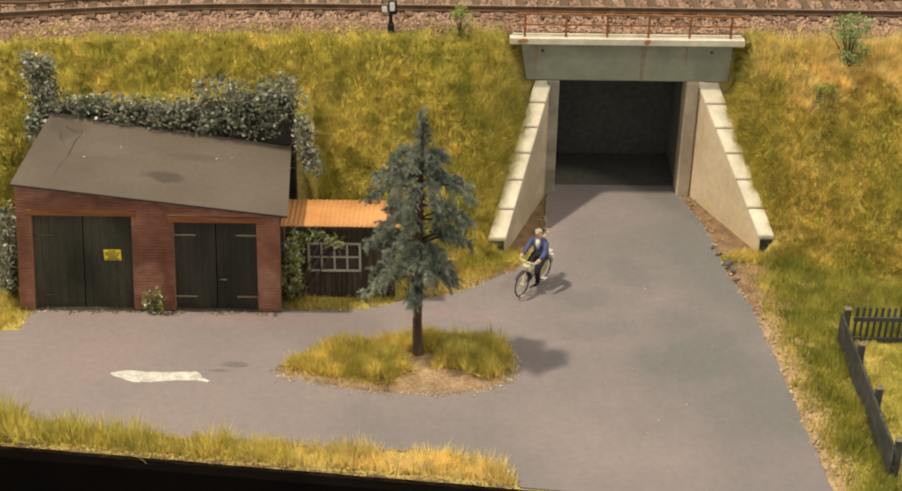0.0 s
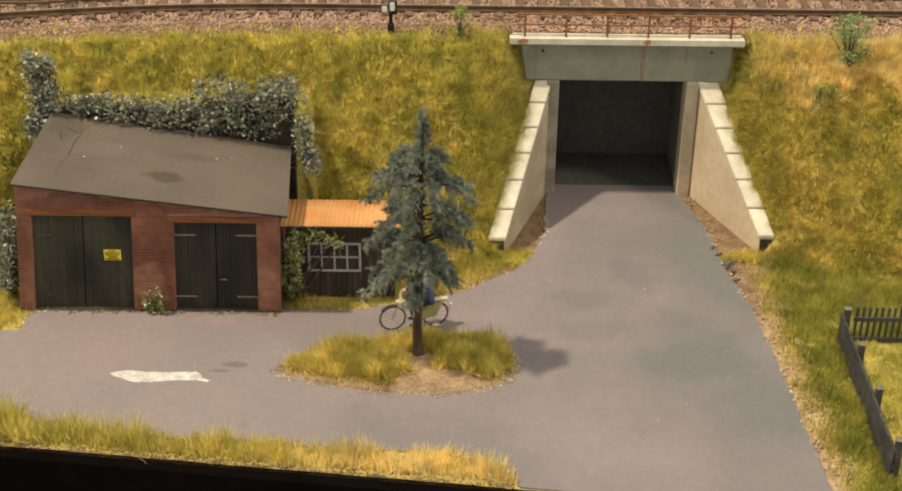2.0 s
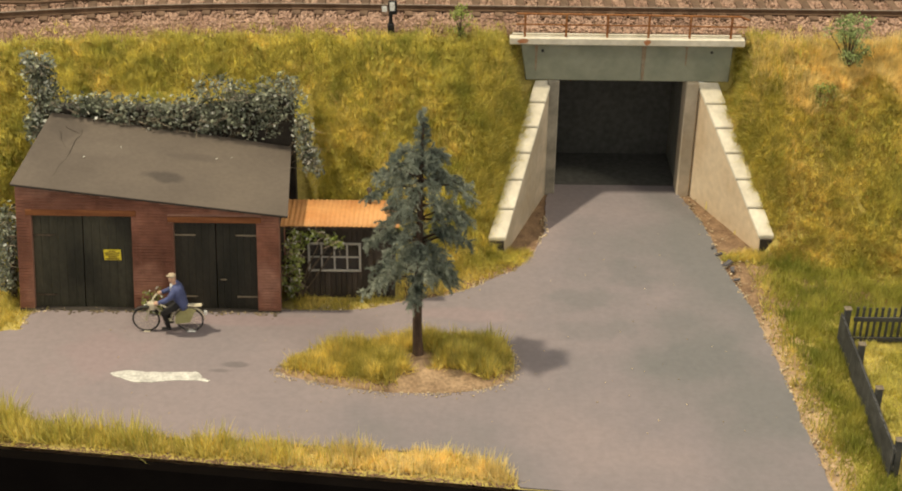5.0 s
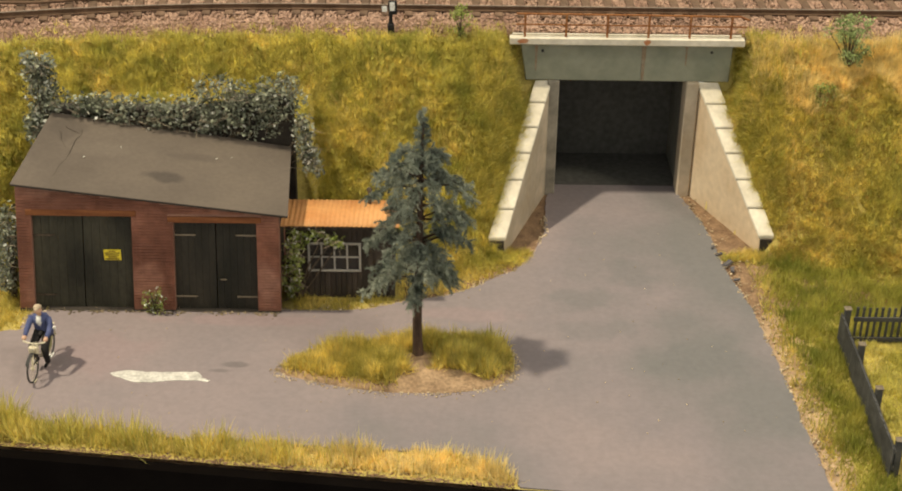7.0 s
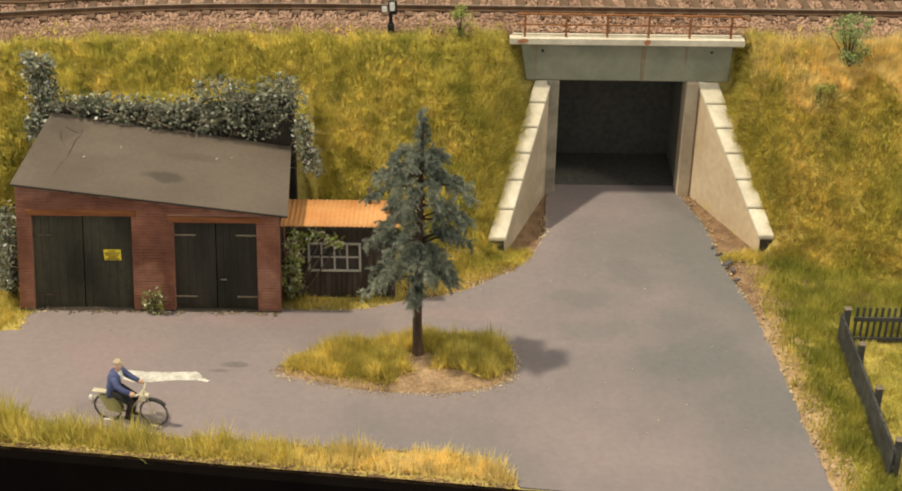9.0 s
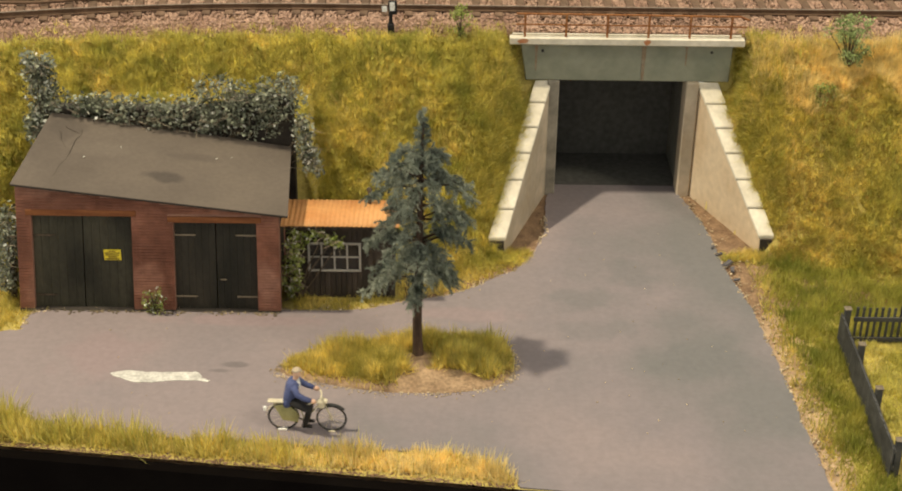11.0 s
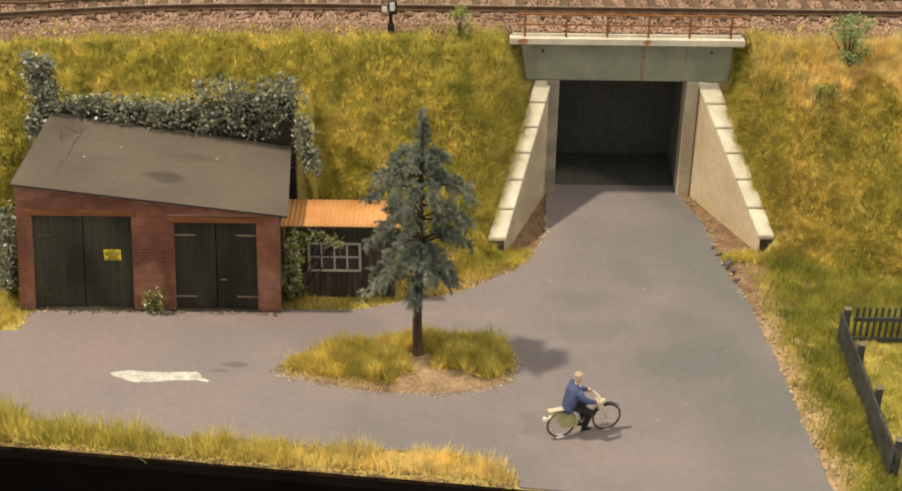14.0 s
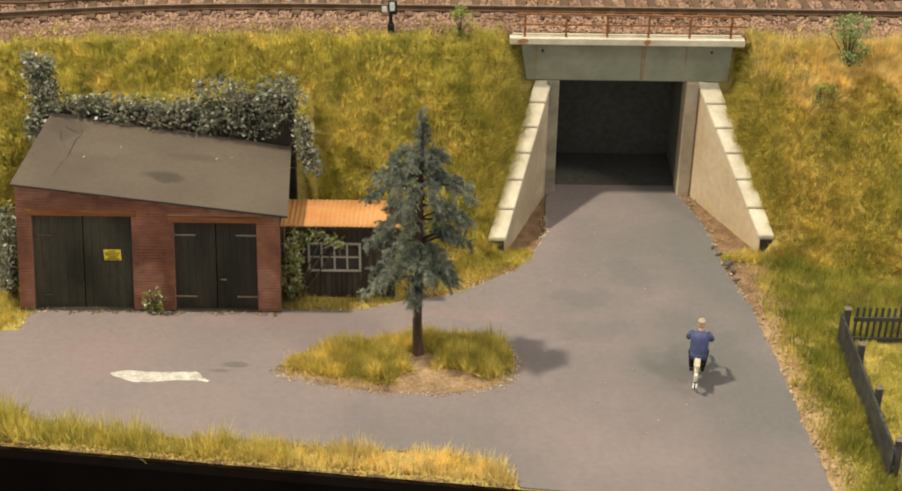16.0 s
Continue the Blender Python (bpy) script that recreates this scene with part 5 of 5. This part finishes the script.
def road_flecks(n):
    x, y = rng.uniform(-9, 7.5, n), rng.uniform(25.8, 36, n)
    k = inside(x, y, ROAD)
    return np.stack([x[k], y[k], np.full(int(k.sum()), 0.066)], -1)


stones("litter", 120, road_flecks, (0.012, 0.032), PEBBLE, "pale flecks and crumbs lying on the asphalt")


# ---- the cyclist ----
def bicycle():
    t = new("bicycle")
    t.empty_display_size = 0.005
    ORIGIN[t] = Vector((0, 0, 0))
    tagged(t, "cream model bicycle with thin dark tyres and an olive skirt guard", "bicycle")
    R, WB = 0.345, 0.54
    wheels = []
    for x in (WB, -WB):
        w = new("wheel")
        w.empty_display_size = 0.003
        w.parent = t
        w.location = (x * K, 0, R * K)
        ORIGIN[w] = Vector((0, 0, 0))
        bm = bmesh.new()
        n, m = 32, 6
        rings = []
        for i in range(n):
            a = 2 * math.pi * i / n
            rings.append([bm.verts.new(((R - 0.024 + 0.024 * math.cos(b)) * math.cos(a), 0.022 * math.sin(b), (R - 0.024 + 0.024 * math.cos(b)) * math.sin(a))) for b in [2 * math.pi * k / m for k in range(m)]])
        for i in range(n):
            for k in range(m):
                bm.faces.new((rings[i][k], rings[i][(k + 1) % m], rings[(i + 1) % n][(k + 1) % m], rings[(i + 1) % n][k]))
        bmesh.ops.recalc_face_normals(bm, faces=bm.faces)
        part("tyre", bm, TYRE, w, smooth=True)
        bm = bmesh.new()
        for i in range(12):
            a = math.pi * 2 * i / 12
            loft(bm, [(0, 0.01 * (-1) ** i, 0), ((R - 0.04) * math.cos(a), 0, (R - 0.04) * math.sin(a))], [0.004, 0.004], 3)
        loft(bm, [(0, -0.05, 0), (0, 0.05, 0)], [0.025, 0.025], 8)
        part("spokes", bm, CREAM, w)
        wheels.append(w)
    bm = bmesh.new()
    for a, b, r in (((-0.54, 0, 0.345), (-0.06, 0, 0.30), 0.018), ((-0.54, 0, 0.345), (-0.2, 0, 0.72), 0.016), ((-0.06, 0, 0.30), (-0.24, 0, 0.84), 0.02), ((-0.06, 0, 0.30), (0.34, 0, 0.78), 0.026), ((-0.16, 0, 0.60), (0.33, 0, 0.84), 0.024), ((0.32, 0, 0.90), (0.43, 0, 0.66), 0.026), ((0.43, 0, 0.66), (0.54, 0, 0.345), 0.024)):
        loft(bm, [a, b], [r, r], 6)
    part("frame", bm, CREAM, t, "cream painted tubular frame")
    bm = loft(bmesh.new(), [(0.2, 0.27, 0.92), (0.28, 0.25, 0.92), (0.33, 0.08, 0.91), (0.33, -0.08, 0.91), (0.28, -0.25, 0.92), (0.2, -0.27, 0.92)], [0.02] * 6, 6)
    part("handlebar", bm, CREAM, t)
    for x, a0, a1 in ((-WB, 20, 175), (WB, 40, 150)):
        bm = bmesh.new()
        arc = [radians(a0 + (a1 - a0) * i / 12) for i in range(13)]
        prev = None
        for a in arc:
            q = [bm.verts.new((x + rr * math.cos(a), s, R + rr * math.sin(a))) for rr, s in ((0.375, -0.045), (0.385, 0), (0.375, 0.045), (0.365, 0))]
            if prev:
                for k in range(4):
                    bm.faces.new((prev[k], prev[(k + 1) % 4], q[(k + 1) % 4], q[k]))
            prev = q
        bmesh.ops.recalc_face_normals(bm, faces=bm.faces)
        part("mudguard", bm, CREAM if x < 0 else TYRE, t)
    for s in (-0.06, 0.06):
        bm = bmesh.new()
        pts = [(-0.54 + 0.36 * math.cos(a), -0.0, 0.345 + 0.36 * math.sin(a)) for a in [radians(-15 + 135 * i / 9) for i in range(10)]] + [(-0.54, 0, 0.30)]
        f1 = [bm.verts.new((x, s - 0.006, z)) for x, y, z in pts]
        f2 = [bm.verts.new((x, s + 0.006, z)) for x, y, z in pts]
        bm.faces.new(f1)
        bm.faces.new(list(reversed(f2)))
        for k in range(len(pts)):
            bm.faces.new((f1[k], f2[k], f2[(k + 1) % len(pts)], f1[(k + 1) % len(pts)]))
        bmesh.ops.recalc_face_normals(bm, faces=bm.faces)
        part("skirt_guard", bm, OLIVE, t, "olive skirt guard over the rear wheel")
    part("rack", a_box(-0.86, -0.36, -0.07, 0.07, 0.745, 0.775, 0.008), CREAM, t)
    part("lamp", a_box(-0.97, -0.9, -0.04, 0.04, 0.50, 0.60, 0.012), SIGNAL_WHITE, t)
    part("saddle", loft(bmesh.new(), [(-0.38, 0, 0.87), (-0.26, 0, 0.89), (-0.1, 0, 0.87)], [0.07, 0.09, 0.03], 8), BLACK, t)
    part("crank", loft(bmesh.new(), [(0.05, 0.13, 0.18), (-0.06, 0.06, 0.30), (-0.06, -0.06, 0.30), (-0.17, -0.13, 0.42)], [0.016] * 4, 5), IRON, t)
    # the short pin that guides the model along its slot
    part("guide_foot", a_box(-0.66, -0.46, -0.05, 0.05, 0.0, 0.04, 0.01), SIGNAL_WHITE, t)
    part("guide_foot", a_box(0.46, 0.62, -0.045, 0.045, 0.0, 0.025, 0.008), CREAM, t)
    part("headlamp", loft(bmesh.new(), [(0.37, 0, 0.80), (0.46, 0, 0.79)], [0.05, 0.06], 8), CREAM, t)
    part("front_basket", a_box(0.27, 0.40, -0.11, 0.11, 0.66, 0.84, 0.02), CREAM, t, "cream front carrier")
    return t, wheels


def figurine():
    bm = bmesh.new()
    # slots: coat, trousers, flesh, shirt, cap
    loft(bm, [(-0.37, 0, 0.76), (-0.36, 0, 0.9), (-0.33, 0, 1.05), (-0.29, 0, 1.2), (-0.26, 0, 1.3), (-0.24, 0, 1.36)], [0.19, 0.215, 0.21, 0.225, 0.2, 0.08], 12, 0, 0.70)
    loft(bm, [(-0.235, 0, 1.33), (-0.215, 0, 1.43)], [0.055, 0.05], 8, 2)
    loft(bm, [(-0.20, 0, 1.40), (-0.195, 0, 1.44), (-0.19, 0, 1.51), (-0.19, 0, 1.57), (-0.19, 0, 1.61)], [0.045, 0.075, 0.088, 0.08, 0.045], 10, 2)
    loft(bm, [(-0.195, 0, 1.575), (-0.195, 0, 1.61), (-0.20, 0, 1.645)], [0.10, 0.096, 0.055], 10, 4)
    loft(bm, [(-0.14, 0, 1.59), (-0.06, 0, 1.575)], [0.07, 0.03], 8, 4, 0.3)
    # shirt front and collar
    loft(bm, [(-0.20, 0, 1.06), (-0.155, 0, 1.2), (-0.17, 0, 1.35)], [0.04, 0.075, 0.06], 8, 3, 0.6)
    for s in (1, -1):
        loft(bm, [(-0.25, 0.19 * s, 1.29), (-0.16, 0.26 * s, 1.12), (-0.02, 0.27 * s, 1.03), (0.14, 0.26 * s, 0.97)], [0.08, 0.075, 0.065, 0.052], 8, 0)
        loft(bm, [(0.13, 0.26 * s, 0.97), (0.2, 0.26 * s, 0.95), (0.25, 0.25 * s, 0.94)], [0.042, 0.06, 0.03], 8, 2)
        foot = (0.0, 0.13 * s, 0.13) if s > 0 else (-0.02, 0.13 * s, 0.17)
        knee = (0.06, 0.15 * s, 0.60) if s > 0 else (0.08, 0.15 * s, 0.64)
        loft(bm, [(-0.32, 0.10 * s, 0.86), knee, (foot[0] - 0.02, foot[1], foot[2] + 0.08)], [0.12, 0.095, 0.06], 8, 1)
        loft(bm, [(foot[0] - 0.08, foot[1], foot[2] + 0.04), (foot[0] + 0.14, foot[1], foot[2] + 0.03)], [0.05, 0.035], 8, 1)
    # coat tails
    loft(bm, [(-0.37, 0, 0.95), (-0.42, 0, 0.80), (-0.43, 0, 0.70)], [0.2, 0.21, 0.19], 10, 0, 0.5)
    bmesh.ops.recalc_face_normals(bm, faces=bm.faces)
    ob = new("figurine", to_mesh(bm, "figurine", [BLUE, BLACK, SKIN, SHIRT, CAP], Vector((0, 0, 0)), True))
    return tagged(ob, "painted figurine in blue coat and tan cap on the bicycle", "figurine")


BIKE, WHEELS = bicycle()
FIGURE = figurine()

# seconds, x, y, heading in degrees
RIDE = [(0, 2.16, 32.72, -125), (0.5, 1.58, 32.05, -133), (1, 0.88, 31.42, -145), (1.5, 0.03, 30.95, -156), (2, -0.90, 30.65, -166), (2.5, -1.86, 30.46, -174), (3.0, -2.92, 30.37, -178), (3.5, -3.98, 30.32, -180), (4, -5.04, 30.31, -180),
        (4.7, -6.38, 30.34, -181), (5.3, -7.55, 30.30, -175), (5.8, -8.45, 30.08, -159), (6.3, -9.22, 29.55, -123), (6.5, -9.45, 29.27, -114), (7, -9.66, 28.60, -96), (7.5, -9.55, 27.92, -77), (8, -9.02, 27.25, -50), (8.5, -8.15, 26.78, -25), (9, -7.10, 26.47, -11),
        (9.8, -5.55, 26.33, -3), (10.6, -3.95, 26.28, -2), (11.5, -2.13, 26.20, -3), (12, -1.08, 26.09, -3), (12.5, 0.02, 25.98, -1), (13, 1.10, 25.97, 3), (13.5, 2.09, 26.07, 9), (14, 3.0, 26.27, 17), (14.5, 3.87, 26.63, 27), (15, 4.75, 27.10, 35), (15.5, 5.48, 27.82, 53), (16, 5.88, 28.70, 78)]


def motions():
    rows = [(t, pose(x * K, y * K, 0.062 * K, 0, 0, a)) for t, x, y, a in RIDE]
    walk(BIKE, rows)
    walk(FIGURE, rows)
    # the wheels roll by the way ridden, less than a quarter turn from row to row
    for w, x in zip(WHEELS, (0.54, -0.54)):
        turn, out = 0.0, []
        for (t0, x0, y0, _), (t1, x1, y1, _) in zip(RIDE, RIDE[1:]):
            way = math.hypot(x1 - x0, y1 - y0) / 0.345
            steps = max(1, math.ceil(way / 1.2))
            for k in range(steps):
                out.append((t0 + (t1 - t0) * k / steps, turn + way * k / steps))
            turn += way
        out.append((16.0, turn))
        walk(w, [(t, pose(x * K, 0, 0.345 * K) @ Matrix.Rotation(a, 4, "Y")) for t, a in out])


motions()
